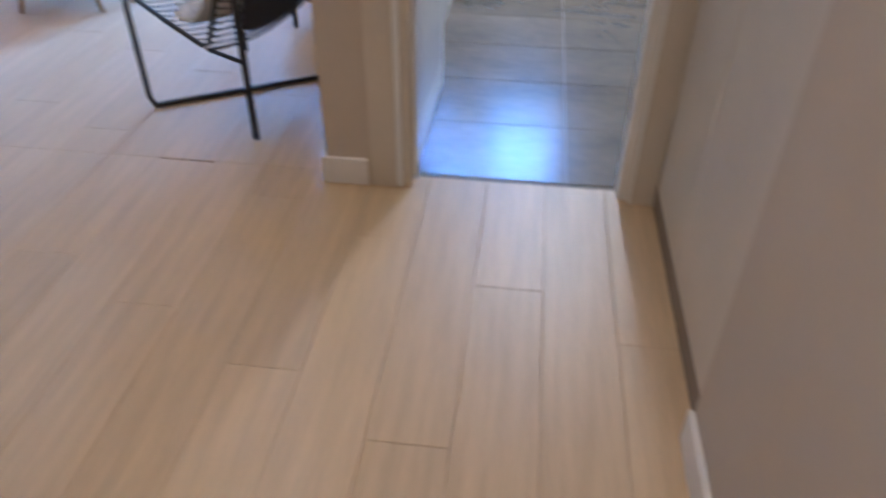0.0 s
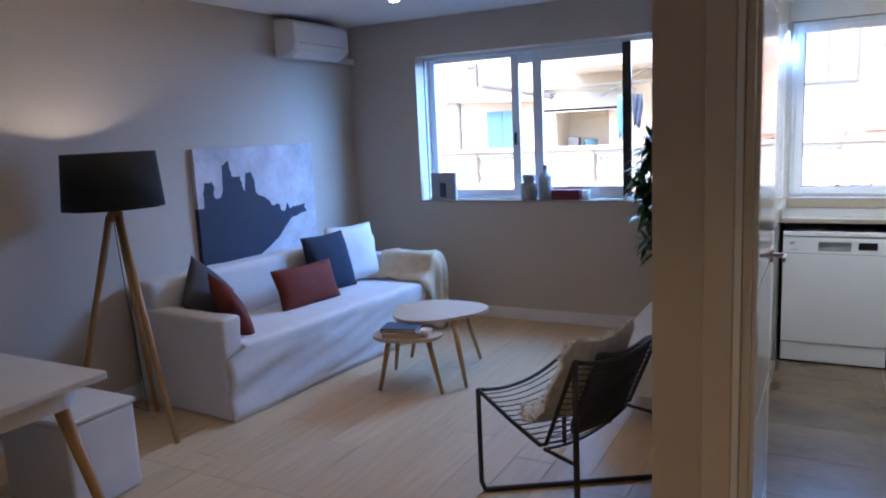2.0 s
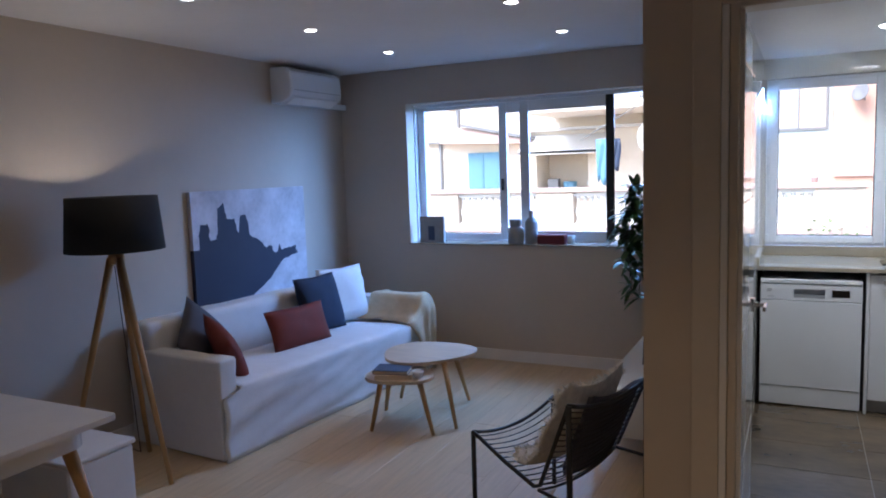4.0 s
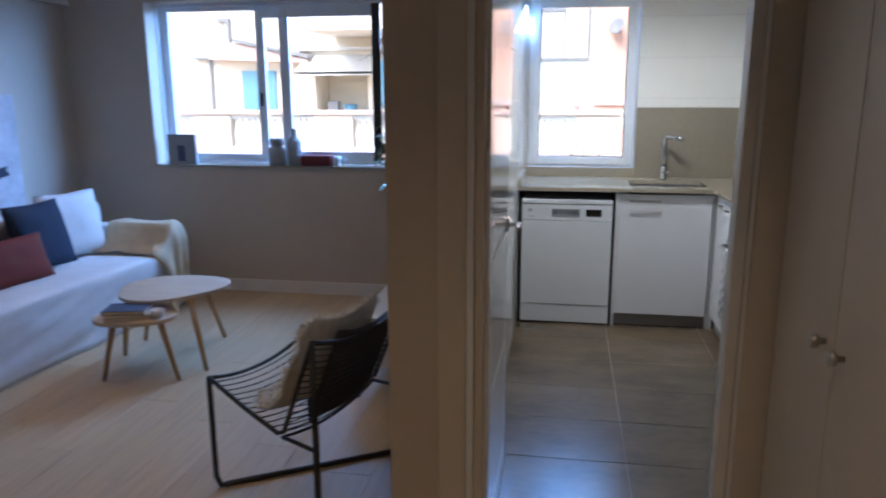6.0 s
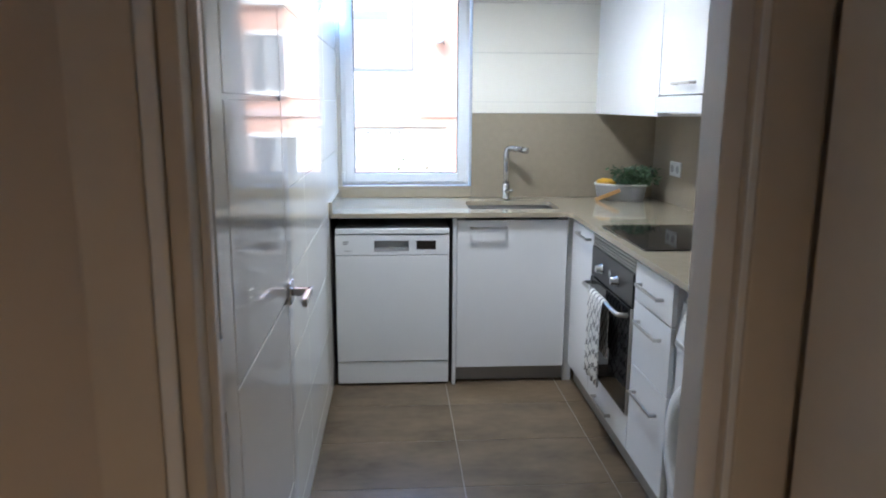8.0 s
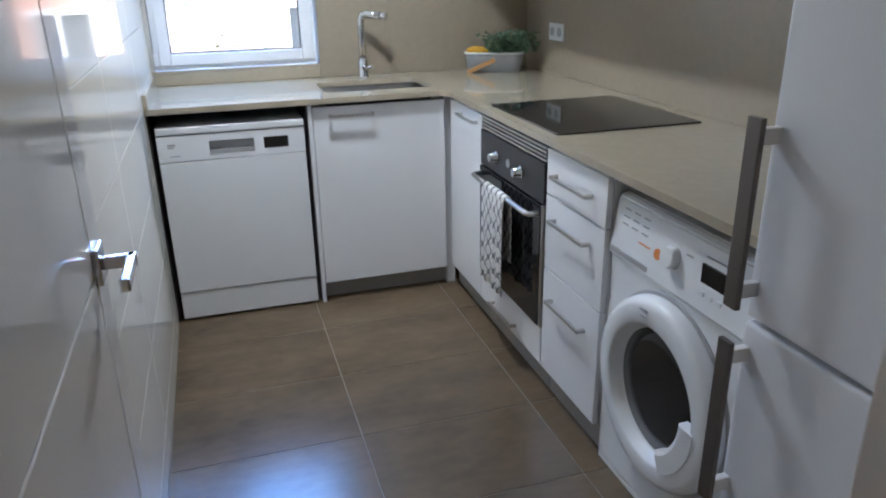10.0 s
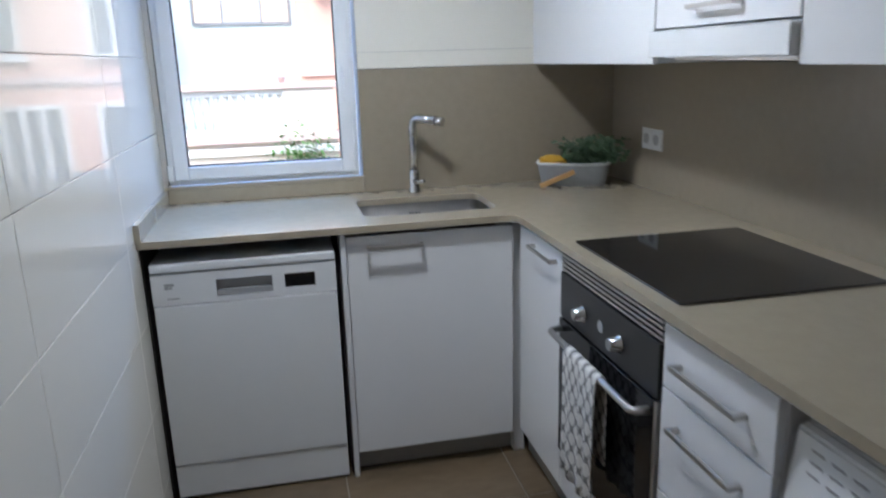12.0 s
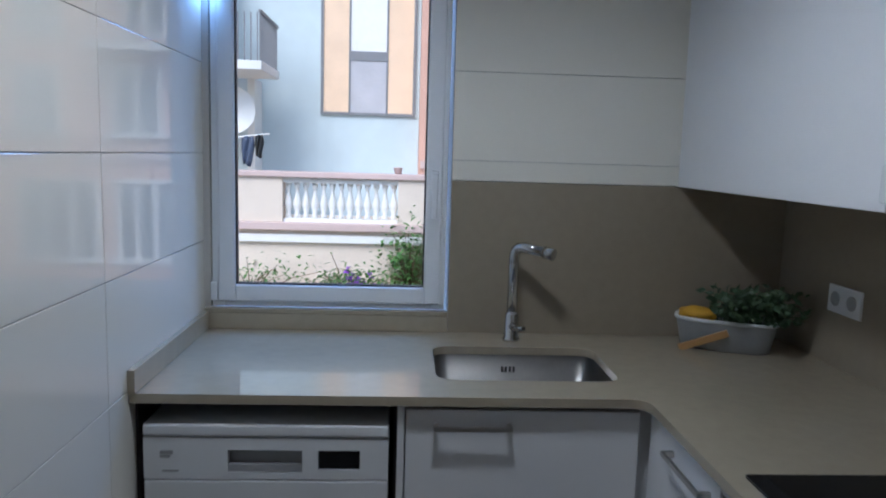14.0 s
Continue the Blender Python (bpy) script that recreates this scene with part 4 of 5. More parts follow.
def art_material():
    """Dark city-like mass on a pale lilac ground, painted with a ragged skyline."""
    m = material("painted_canvas", (0.55, 0.53, 0.56), 0.7, vary=0.3, scale=4, bump=0.3, bump_scale=150)
    n, li = m.node_tree.nodes, m.node_tree.links
    b = n["Principled BSDF"]
    geo = n.new("ShaderNodeNewGeometry")
    sep = n.new("ShaderNodeSeparateXYZ")
    li.new(geo.outputs["Position"], sep.inputs[0])
    wob = n.new("ShaderNodeTexNoise")
    wob.inputs["Scale"].default_value, wob.inputs["Detail"].default_value = 14, 5
    li.new(geo.outputs["Position"], wob.inputs["Vector"])
    curve = n.new("ShaderNodeValToRGB")   # height of the dark mass along the canvas
    curve.color_ramp.interpolation = "LINEAR"
    stops = [(0.04, 0.50), (0.055, 0.72), (0.11, 0.72), (0.13, 0.58), (0.185, 0.60), (0.20, 0.86), (0.24, 0.88), (0.27, 0.76), (0.33, 0.74), (0.36, 0.60), (0.38, 0.78), (0.43, 0.77), (0.46, 0.60), (0.55, 0.50), (0.62, 0.45), (0.70, 0.38), (0.72, 0.46), (0.75, 0.40), (0.88, 0.42), (0.93, 0.30), (0.95, 0.0)]
    el = curve.color_ramp.elements
    while len(el) < len(stops):
        el.new(0.5)
    for k, (p, v) in zip(el, stops):
        k.position, k.color = p, (v, v, v, 1)
    low = n.new("ShaderNodeValToRGB")     # lower bound of the mass, rising to the far side
    ls = [(0.0, 0.0), (0.45, 0.02), (0.6, 0.12), (0.75, 0.30), (0.95, 0.36)]
    el = low.color_ramp.elements
    while len(el) < len(ls):
        el.new(0.5)
    for k, (p, v) in zip(el, ls):
        k.position, k.color = p, (v, v, v, 1)

    def op(kind, a, c):
        k = n.new("ShaderNodeMath")
        k.operation = kind
        for i, v in enumerate((a, c)):
            if isinstance(v, (int, float)):
                k.inputs[i].default_value = v
            else:
                li.new(v, k.inputs[i])
        return k.outputs[0]

    jit = op("MULTIPLY", op("SUBTRACT", wob.outputs[0], 0.5), 0.10)
    u = op("ADD", op("DIVIDE", op("SUBTRACT", sep.outputs["Y"], 3.58), 1.25), op("MULTIPLY", jit, 0.5))
    v = op("ADD", op("DIVIDE", op("SUBTRACT", sep.outputs["Z"], 0.70), 0.81), jit)
    li.new(u, curve.inputs[0])
    li.new(u, low.inputs[0])
    inside = op("MULTIPLY", op("LESS_THAN", v, curve.outputs[0]), op("GREATER_THAN", v, low.outputs[0]))
    old = b.inputs["Base Color"].links[0].from_socket
    mx = n.new("ShaderNodeMixRGB")
    li.new(inside, mx.inputs[0])
    li.new(old, mx.inputs[1])
    mx.inputs[2].default_value = (0.022, 0.028, 0.055, 1)
    li.new(mx.outputs[0], b.inputs["Base Color"])
    return m


tagged(box("painting", LX + 0.002, LX + 0.036, 3.58, 4.83, 0.58, 1.515, art_material(), None, 0.004), "unframed canvas with a dark blue ragged skyline on lilac grey", "painting")


def air_conditioner():
    e = thing("air_conditioner", (-3.5, 4.9, 2.16), "white wall-mounted split air conditioner with a vent flap", "air conditioner")
    y0, y1 = 4.52, 5.20
    bm = bmesh.new()
    prof = [(LX, 2.445), (LX + 0.15, 2.44), (LX + 0.20, 2.40), (LX + 0.212, 2.26), (LX + 0.195, 2.215), (LX + 0.12, 2.175), (LX, 2.165)]
    a = [bm.verts.new((x, y0, z)) for x, z in prof]
    b = [bm.verts.new((x, y1, z)) for x, z in prof]
    for i in range(len(prof)):
        bm.faces.new((a[i], a[(i + 1) % len(prof)], b[(i + 1) % len(prof)], b[i]))
    bm.faces.new(a)
    bm.faces.new(b)
    bmesh.ops.bevel(bm, geom=list(bm.edges), offset=0.008, segments=2, affect="EDGES")
    solid("body", bm, PLASTIC, e)
    boxes("vent", [(LX + 0.165, LX + 0.214, y0 + 0.03, y1 - 0.03, 2.262, 2.267)], GREYPL, e)
    bm = bmesh.new()
    add_box(bm, -0.045, 0.045, y0 + 0.04, y1 - 0.05, -0.004, 0.004, 0.003)
    bmesh.ops.transform(bm, verts=bm.verts, matrix=pose(LX + 0.165, 0, 2.186, 0, -32, 0))
    solid("flap", bm, TRIM, e)
    boxes("grille", [(LX + 0.02 + 0.018 * i, LX + 0.03 + 0.018 * i, y0 + 0.03, y1 - 0.03, 2.441, 2.447) for i in range(7)], BLACK, e)
    box("trunking", LX, LX + 0.05, 5.205, BY, 2.165, 2.215, PLASTIC, e, 0.004)


air_conditioner()


def floor_lamp():
    e = thing("floor_lamp", (-3.2, 2.65, 0), "wooden tripod floor lamp with a black fabric drum shade, switched on", "lamp")
    c = Vector((-3.215, 2.66, 0))
    for foot in ((-2.845, 2.585), (-3.33, 2.875), (-3.50, 2.47)):
        f = Vector((*foot, 0.004))
        t = c + Vector((0, 0, 1.19)) + (f - c).normalized() * 0.03
        tube("leg", [f, f + (t - f) * 0.5, t], 0.013, WOOD, e, 12, 0.021)
    lathe("hub", [(0.03, 0), (0.04, 0.01), (0.04, 0.05), (0.012, 0.06), (0.012, 0.15)], c + Vector((0, 0, 1.16)), WOOD, e)
    sh = lathe("shade", [(0.255, 0), (0.232, 0.29), (0.228, 0.29), (0.251, 0)], c + Vector((0, 0, 1.235)), BLACKTEX, e, 48)
    lathe("bulb", [(0.012, 0), (0.03, 0.03), (0.034, 0.06), (0.025, 0.085), (0, 0.095)], c + Vector((0, 0, 1.31)), SHADEBULB, e, 20)
    bm = bmesh.new()
    for a in range(3):
        q = 2 * math.pi * a / 3
        add_tube(bm, [c + Vector((0.01 * math.cos(q), 0.01 * math.sin(q), 1.305)), c + Vector((0.250 * math.cos(q), 0.250 * math.sin(q), 1.262))], 0.003, 6)
    solid("spider", bm, BLACK, e)
    tube("cord", [c + Vector((-0.02, 0, 1.15)), c + Vector((-0.03, 0.03, 0.8)), c + Vector((-0.08, 0.10, 0.4)), c + Vector((-0.15, 0.18, 0.01)), c + Vector((-0.39, 0.22, 0.008))], 0.0025, BLACK, e, 6)
    lamp("floor_lamp_bulb", "POINT", pose(c.x, c.y, 1.40), 2.2, (1, 0.84, 0.66), 0.03)


floor_lamp()


def desk():
    e = thing("desk", (-2.8, 1.35, 0), "white-topped desk with a curved apron and splayed oak legs", "desk")
    slab("top", rounded([(-3.58, 1.0), (-2.165, 1.0), (-2.165, 1.75), (-3.58, 1.75)], [0.02] * 4, 4), [], 0.722, 0.745, TRIM, e)
    slab("apron", rounded([(-3.50, 1.06), (-2.235, 1.06), (-2.235, 1.69), (-3.50, 1.69)], [0.10] * 4, 8), [], 0.64, 0.7215, DOORW, e)
    for t, f in (((-2.30, 1.63), (-2.165, 1.725)), ((-2.30, 1.12), (-2.165, 1.03)), ((-3.44, 1.63), (-3.56, 1.725)), ((-3.44, 1.12), (-3.56, 1.03))):
        tube("leg", [(*f, 0.003), ((t[0] + f[0]) / 2, (t[1] + f[1]) / 2, 0.325), (*t, 0.645)], 0.013, WOOD, e, 14, 0.027)


desk()


def storage_box():
    e = thing("storage_chest", (-2.8, 2.03, 0), "low white storage chest standing behind the desk", "chest")
    box("body", -3.12, -2.64, 1.86, 2.20, 0.0, 0.40, TRIM, e, 0.02, 3)
    box("lid", -3.13, -2.63, 1.85, 2.21, 0.402, 0.425, TRIM, e, 0.011, 3)


storage_box()


def coffee_table(name, label, c, rx, ry, turn, z, feet, th=0.02):
    e = thing(name, (c[0], c[1], 0), label, "table", "nest of coffee tables")
    pts = []
    for i in range(56):
        a = 2 * math.pi * i / 56
        k = 1 + 0.07 * math.cos(3 * a + 0.6)
        p = Matrix.Rotation(radians(turn), 2) @ Vector((rx * k * math.cos(a), ry * k * math.sin(a)))
        pts.append((c[0] + p.x, c[1] + p.y))
    slab("top", pts, [], z - th, z, PALEWOOD, e)
    for f in feet:
        t = Vector((c[0] + (f[0] - c[0]) * 0.62, c[1] + (f[1] - c[1]) * 0.62, z - th))
        tube("leg", [(*f, 0.003), (Vector((*f, 0.0)) + t) / 2, t], 0.011, WOOD, e, 12, 0.019)


coffee_table("coffee_table", "pale ash coffee table with a rounded triangular top", (-2.09, 4.11), 0.31, 0.27, 40, 0.415, ((-1.785, 3.875), (-1.945, 4.425), (-2.42, 4.30)))
coffee_table("side_table", "small round ash side table on oak legs", (-2.13, 3.80), 0.215, 0.20, 0, 0.345, ((-2.265, 3.65), (-1.87, 3.725), (-2.385, 4.03)))


def book(x, y, z, w, d, h, turn, cover, label):
    e = new("book")
    e.matrix_basis = pose(x, y, z, 0, 0, turn)
    tagged(e, label, "book", "books")
    for nm, r, mt in (("pages", (-w / 2 + 0.004, w / 2 - 0.003, -d / 2 + 0.003, d / 2 - 0.003, 0.003, h - 0.003), PAPER), ("cover", None, cover)):
        rows = [r] if r else [(-w / 2, w / 2, -d / 2, d / 2, 0, 0.003), (-w / 2, w / 2, -d / 2, d / 2, h - 0.003, h), (-w / 2, -w / 2 + 0.004, -d / 2, d / 2, 0.003, h - 0.003)]
        ob = boxes(nm, rows, mt)
        ob.parent = e


book(-2.13, 3.73, 0.345, 0.23, 0.17, 0.03, 25, PAPER, "cream-covered book lying on the side table")
book(-2.14, 3.735, 0.3755, 0.22, 0.16, 0.024, 15, BLUEB, "slate blue book on top of another book")


def cup():
    e = thing("cup", (-1.975, 3.75, 0.345), "small pale ceramic cup on the side table", "cup")
    lathe("bowl", [(0.018, 0), (0.03, 0.012), (0.036, 0.045), (0.033, 0.045), (0.026, 0.014), (0, 0.008)], (-1.975, 3.75, 0.3455), TRIM, e, 24)


cup()


def wire_chair():
    e = thing("wire_chair", (-0.83, 2.93, 0), "black steel wire lounge chair with a sling seat", "chair")
    F1, R1 = Vector((-1.155, 2.74, 0)), Vector((-0.665, 2.545, 0))
    F2, R2 = Vector((-0.98, 3.33, 0)), Vector((-0.49, 3.15, 0))
    up = Vector((0, 0, 1))
    f1, f2, r1, r2 = F1 + up * 0.465, F2 + up * 0.465, R1 + up * 0.70, R2 + up * 0.66
    v1, v2 = F1 + (R1 - F1) * 0.70 + up * 0.315, F2 + (R2 - F2) * 0.70 + up * 0.30
    low = up * 0.011
    bm = bmesh.new()
    add_tube(bm, [f1, F1 + up * 0.05, F1 + low + (R2 - F1) * 0.02, F1 + (R2 - F1) * 0.06 + low, R2 + low], 0.011, 10)
    add_tube(bm, [r1, R1 + low], 0.012, 10)
    add_tube(bm, [r2, R2 + low], 0.012, 10)
    add_tube(bm, [f2, F2 + low], 0.011, 10)
    solid("frame", bm, BLACK, e)
    bm = bmesh.new()
    for a, v, b in ((f1, v1, r1), (f2, v2, r2)):
        add_tube(bm, [a, a + (v - a) * 0.5 - up * 0.006, v + (a - v) * 0.06, v + (b - v) * 0.06, v + (b - v) * 0.5, b], 0.009, 8)
        add_tube(bm, [v, a + (b - a) * 1.0 - up * ((b.z - 0.30)) ], 0.008, 8)
    def edge(a, b, sag):
        return [a + (b - a) * (i / 12) - up * sag * 4 * (i / 12) * (1 - i / 12) for i in range(13)]
    add_tube(bm, edge(f1, f2, 0.05), 0.008, 8)
    add_tube(bm, edge(r1, r2, 0.045), 0.009, 8)
    add_tube(bm, edge(v1, v2, 0.04), 0.006, 8)
    solid("rail", bm, BLACK, e)
    bm = bmesh.new()
    for a, b, c, d, n in ((f1, v1, f2, v2, 13), (v1, r1, v2, r2, 15)):
        for i in range(1, n):
            s = i / n
            add_tube(bm, edge(a + (b - a) * s, c + (d - c) * s, 0.045), 0.0028, 5)
    solid("wire_mesh", bm, BLACK, e)
    # seat pad on the wires and sheepskin over the back
    def pad(name, quad, th, mat, fuzz, n=18, drop=0.03):
        a, b, c, d = quad
        bm = bmesh.new()
        nrm = (b - a).cross(c - a).normalized()
        if nrm.z < 0:
            nrm = -nrm
        for side in (0, 1):
            rows = []
            for i in range(n + 1):
                row = []
                for j in range(n + 1):
                    u, v = i / n, j / n
                    p = a + (b - a) * u + (c - a + (d - b - c + a) * u) * v
                    sag = drop * 4 * v * (1 - v)
                    edge_k = min(1, 6 * min(u, 1 - u, v, 1 - v)) ** 0.5
                    p = p - up * sag + nrm * (0.006 + (th * edge_k if side else 0))
                    if fuzz and side:
                        p = p + nrm * fuzz * (noise.noise(p * 22) + 0.6 * noise.noise(p * 55))
                    row.append(bm.verts.new(p))
                rows.append(row)
            for p, q in zip(rows, rows[1:]):
                for j in range(n):
                    bm.faces.new((p[j], p[j + 1], q[j + 1], q[j])).smooth = True
        bmesh.ops.remove_doubles(bm, verts=bm.verts, dist=1e-4)
        return bm
    mixed = lambda p, q, s: p + (q - p) * s
    bm = pad("cushion", (mixed(v1, v2, 0.30), mixed(r1, r2, 0.30), mixed(v1, v2, 0.97), mixed(r1, r2, 0.97)), 0.05, BLACKTEX, 0)
    solid("back_pad", bm, GREYC, e, True)
    return f1, f2, r1, r2, v1, v2, pad, mixed


f1, f2, r1, r2, v1, v2, pad, mixed = wire_chair()


def sheepskin():
    """A fleece thrown over the chair: up from the seat, over the back's edge, with a ragged shaggy outline."""
    rnd = random.Random(21)
    up = Vector((0, 0, 1))
    low1, low2 = mixed(v1, f1, 0.34), mixed(v2, f2, 0.34)
    line = [mixed(low1, low2, 0.5), mixed(v1, v2, 0.5) + (low1 - v1) * 0.35, mixed(mixed(v1, r1, 0.35), mixed(v2, r2, 0.35), 0.5), mixed(mixed(v1, r1, 0.75), mixed(v2, r2, 0.75), 0.5), mixed(r1, r2, 0.5) + up * 0.035 - (r1 - v1) * 0.04]
    wide = (v2 - v1).normalized()
    away = Vector((-0.93, 0.33, 0.35)).normalized()
    nu, nv = 40, 30
    bm = bmesh.new()
    grids = []
    for side in (0, 1):
        rows = []
        for i in range(nu + 1):
            t = i / nu * (len(line) - 1)
            j = min(int(t), len(line) - 2)
            c = line[j] + (line[j + 1] - line[j]) * (t - j)
            row = []
            for k in range(nv + 1):
                v = k / nv
                half = (0.265 + 0.045 * noise.noise(Vector((i * 0.16, 0 if v < 0.5 else 9, 1.5)))) * (1 - 0.25 * (abs(2 * i / nu - 1)) ** 4)
                p = c + wide * (half * (2 * v - 1) - 0.02) - up * 0.04 * 4 * v * (1 - v) + away * 0.055 + up * 0.03
                rim = min(1, 5 * min(v, 1 - v, i / nu, 1 - i / nu)) ** 0.5
                thick = (0.045 + 0.03 * noise.noise(p * 9) + 0.016 * noise.noise(p * 30)) * rim
                if side:
                    p = p + away * thick
                row.append(bm.verts.new(p))
            rows.append(row)
        for p, q in zip(rows, rows[1:]):
            for k in range(nv):
                bm.faces.new((p[k], p[k + 1], q[k + 1], q[k])).smooth = True
        grids.append(rows)
    flat = [v.co.copy() for row in grids[1] for v in row]
    # locks of wool
    for n in range(1800):
        p = flat[rnd.randrange(len(flat))] + Vector((rnd.uniform(-0.006, 0.006), rnd.uniform(-0.006, 0.006), 0))
        d = (away * 0.7 + Vector((rnd.uniform(-1, 1), rnd.uniform(-1, 1), rnd.uniform(-1, 0.6)))).normalized()
        s = d.orthogonal().normalized() * 0.004
        tip = p + d * rnd.uniform(0.018, 0.038)
        bm.faces.new((bm.verts.new(p - s), bm.verts.new(p + s), bm.verts.new(tip)))
    bmesh.ops.remove_doubles(bm, verts=bm.verts, dist=1e-5)
    tagged(solid("sheepskin", bm, FUR, None, True), "ivory shaggy sheepskin draped over the wire chair's back", "sheepskin")


sheepskin()


def tv_bench():
    e = thing("tv_bench", (-0.6, 4.4, 0), "long low white media bench on thin black legs", "bench")
    box("top", -0.845, BX - 0.02, 3.675, 5.25, 0.405, 0.425, DOORW, e, 0.003)
    box("body", -0.835, BX - 0.02, 3.69, 5.24, 0.16, 0.404, DOORW, e, 0.003)
    parts("leg", [(x, x + 0.02, y, y + 0.02, 0, 0.405) for x in (-0.858, -0.40) for y in (3.664, 5.22)], BLACK, e)


tv_bench()


def television():
    e = thing("television", (-0.64, 4.45, 0.425), "flat glossy black television standing on the white bench", "television")
    bm = bmesh.new()
    add_box(bm, -0.018, 0.018, 4.02, 5.02, 0.05, 0.60, 0.006)
    bmesh.ops.transform(bm, verts=bm.verts, matrix=pose(-0.66, 0, 0.425, 0, 3, 0))
    solid("screen", bm, BLACKGLASS, e)
    boxes("stand", [(-0.74, -0.56, 4.40, 4.64, 0.4255, 0.436), (-0.672, -0.642, 4.49, 4.55, 0.435, 0.50)], GREYPL, e, 0.004)


television()


def add_leaf(bm, p, d, L, w, droop=0.3):
    d = d.normalized()
    s = d.cross(Vector((0, 0, 1)))
    s = s.normalized() if s.length > 0.05 else Vector((1, 0, 0))
    up = s.cross(d)
    prev = None
    for i in range(5):
        t = i / 4
        c = p + d * L * t - Vector((0, 0, 1)) * droop * L * t * t
        h = w * math.sin(math.pi * min(1, 0.08 + 0.92 * t)) ** 0.8 * (1 - 0.25 * t)
        row = [bm.verts.new(c - s * h + up * h * 0.25), bm.verts.new(c), bm.verts.new(c + s * h + up * h * 0.25)]
        if prev:
            for k in range(2):
                bm.faces.new((prev[k], prev[k + 1], row[k + 1], row[k])).smooth = True
        prev = row


def house_plant():
    e = thing("house_plant", (-0.70, 5.13, 0.425), "tall leafy green house plant in a grey pot on the bench", "plant")
    lathe("pot", [(0.07, 0), (0.085, 0.01), (0.10, 0.17), (0.104, 0.18), (0.094, 0.18), (0.09, 0.15), (0, 0.15)], (-0.70, 5.10, 0.426), CERAMIC, e)
    rnd = random.Random(11)
    stems = bmesh.new()
    leaves = bmesh.new()
    base = Vector((-0.70, 5.10, 0.57))
    for k in range(14):
        top = Vector((-1.00 + rnd.uniform(-0.07, 0.30), 5.12 + rnd.uniform(-0.14, 0.12), rnd.uniform(1.05, 1.50)))
        bend = base + (top - base) * 0.5 + Vector((0.06, 0, 0.10))
        end = top + Vector((rnd.uniform(-0.14, 0.02), rnd.uniform(-0.08, 0.05), -rnd.uniform(0.05, 0.65)))
        pts = [base, bend, top, (top + end) / 2 + Vector((-0.04, 0, 0.05)), end]
        add_tube(stems, pts, 0.006, 6, 0.002)
        for i in range(30):
            s = rnd.uniform(1.1, 4.0)
            j = min(3, int(s))
            p = pts[j] + (pts[j + 1] - pts[j]) * (s - j) if j < 4 else pts[4]
            add_leaf(leaves, p, Vector((rnd.uniform(-1, 1), rnd.uniform(-1, 0.7), rnd.uniform(-0.6, 0.5))), rnd.uniform(0.09, 0.16), rnd.uniform(0.02, 0.032))
    solid("stem", stems, STEM, e)
    tagged(solid("foliage", leaves, LEAF, e), kind="stuff")


house_plant()

# things on the sill
SZ = WZ0 + 0.0005


def sill_things():
    e = thing("photo_frame", (-2.77, 5.57, SZ), "grey picture block standing on the window sill", "frame")
    box("frame", -2.885, -2.65, 5.54, 5.57, SZ, SZ + 0.225, CERAMIC, e, 0.004)
    box("picture", -2.80, -2.74, 5.536, 5.541, SZ + 0.02, SZ + 0.14, BLUEB, e)
    lathe_thing = lambda nm, lab, cat, x, y, prof, mt: lathe("body", prof, (x, y, SZ), mt, thing(nm, (x, y, SZ), lab, cat), 28)
    lathe_thing("jar", "grey stoneware jar with a lid on the sill", "jar", -2.00, 5.565, [(0.055, 0), (0.066, 0.01), (0.068, 0.12), (0.045, 0.135), (0.045, 0.145), (0.052, 0.15), (0.052, 0.19), (0.045, 0.20), (0, 0.20)], CERAMIC)
    lathe_thing("bottle", "grey ceramic bottle on the window sill", "bottle", -1.865, 5.575, [(0.045, 0), (0.052, 0.01), (0.053, 0.17), (0.040, 0.20), (0.02, 0.215), (0.018, 0.265), (0.022, 0.27), (0, 0.27)], CERAMIC)
    box("body", -1.80, -1.57, 5.52, 5.60, SZ, SZ + 0.075, REDB, thing("red_box", (-1.7, 5.56, SZ), "small dark red box lying on the sill", "box"), 0.004)
    lathe_thing("candle", "short white candle glass on the sill", "candle", -1.53, 5.57, [(0.026, 0), (0.028, 0.004), (0.028, 0.07), (0.024, 0.07), (0.022, 0.05), (0, 0.05)], TIN)


sill_things()


# ---- ceiling lights ----
def spot(x, y, z, r, watts, cone=125, color=(1.0, 0.76, 0.52)):
    e = thing("ceiling_spot", (x, y, z), "round recessed white ceiling spotlight, switched on", "lamp", "ceiling spotlights")
    lathe("ring", [(r * 0.82, -0.001), (r, -0.004), (r * 1.02, 0), (r * 0.82, 0)], (x, y, z), TRIM, e, 32)
    lathe("disc", [(r * 0.80, -0.002), (r * 0.80, 0.0), (0, 0.0)], (x, y, z - 0.001), BULB, e, 32)
    lamp("spot_light", "SPOT", pose(x, y, z - 0.012), watts, color, r * 0.8, spot=cone, blend=0.8)


for sx, sy in ((-2.58, 2.66), (-2.58, 3.66), (-2.62, 4.66), (-1.28, 2.66), (-1.28, 3.66), (-1.30, 4.64)):
    spot(sx, sy, LZ, 0.042, 1.9, 110, (1.0, 0.70, 0.42))
# two unseen spots, added to carry the grid on and brighten the hall
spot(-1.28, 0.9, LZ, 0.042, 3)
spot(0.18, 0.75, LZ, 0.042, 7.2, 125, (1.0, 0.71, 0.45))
spot(0.57, 4.64, KZ, 0.11, 26, 165, (0.93, 0.96, 1.0))


# ---- street outside ----
def facade_mat(name, color, vary=0.10):
    return material(name, color, 0.85, vary=vary, scale=0.6, bump=0.4, bump_scale=20)


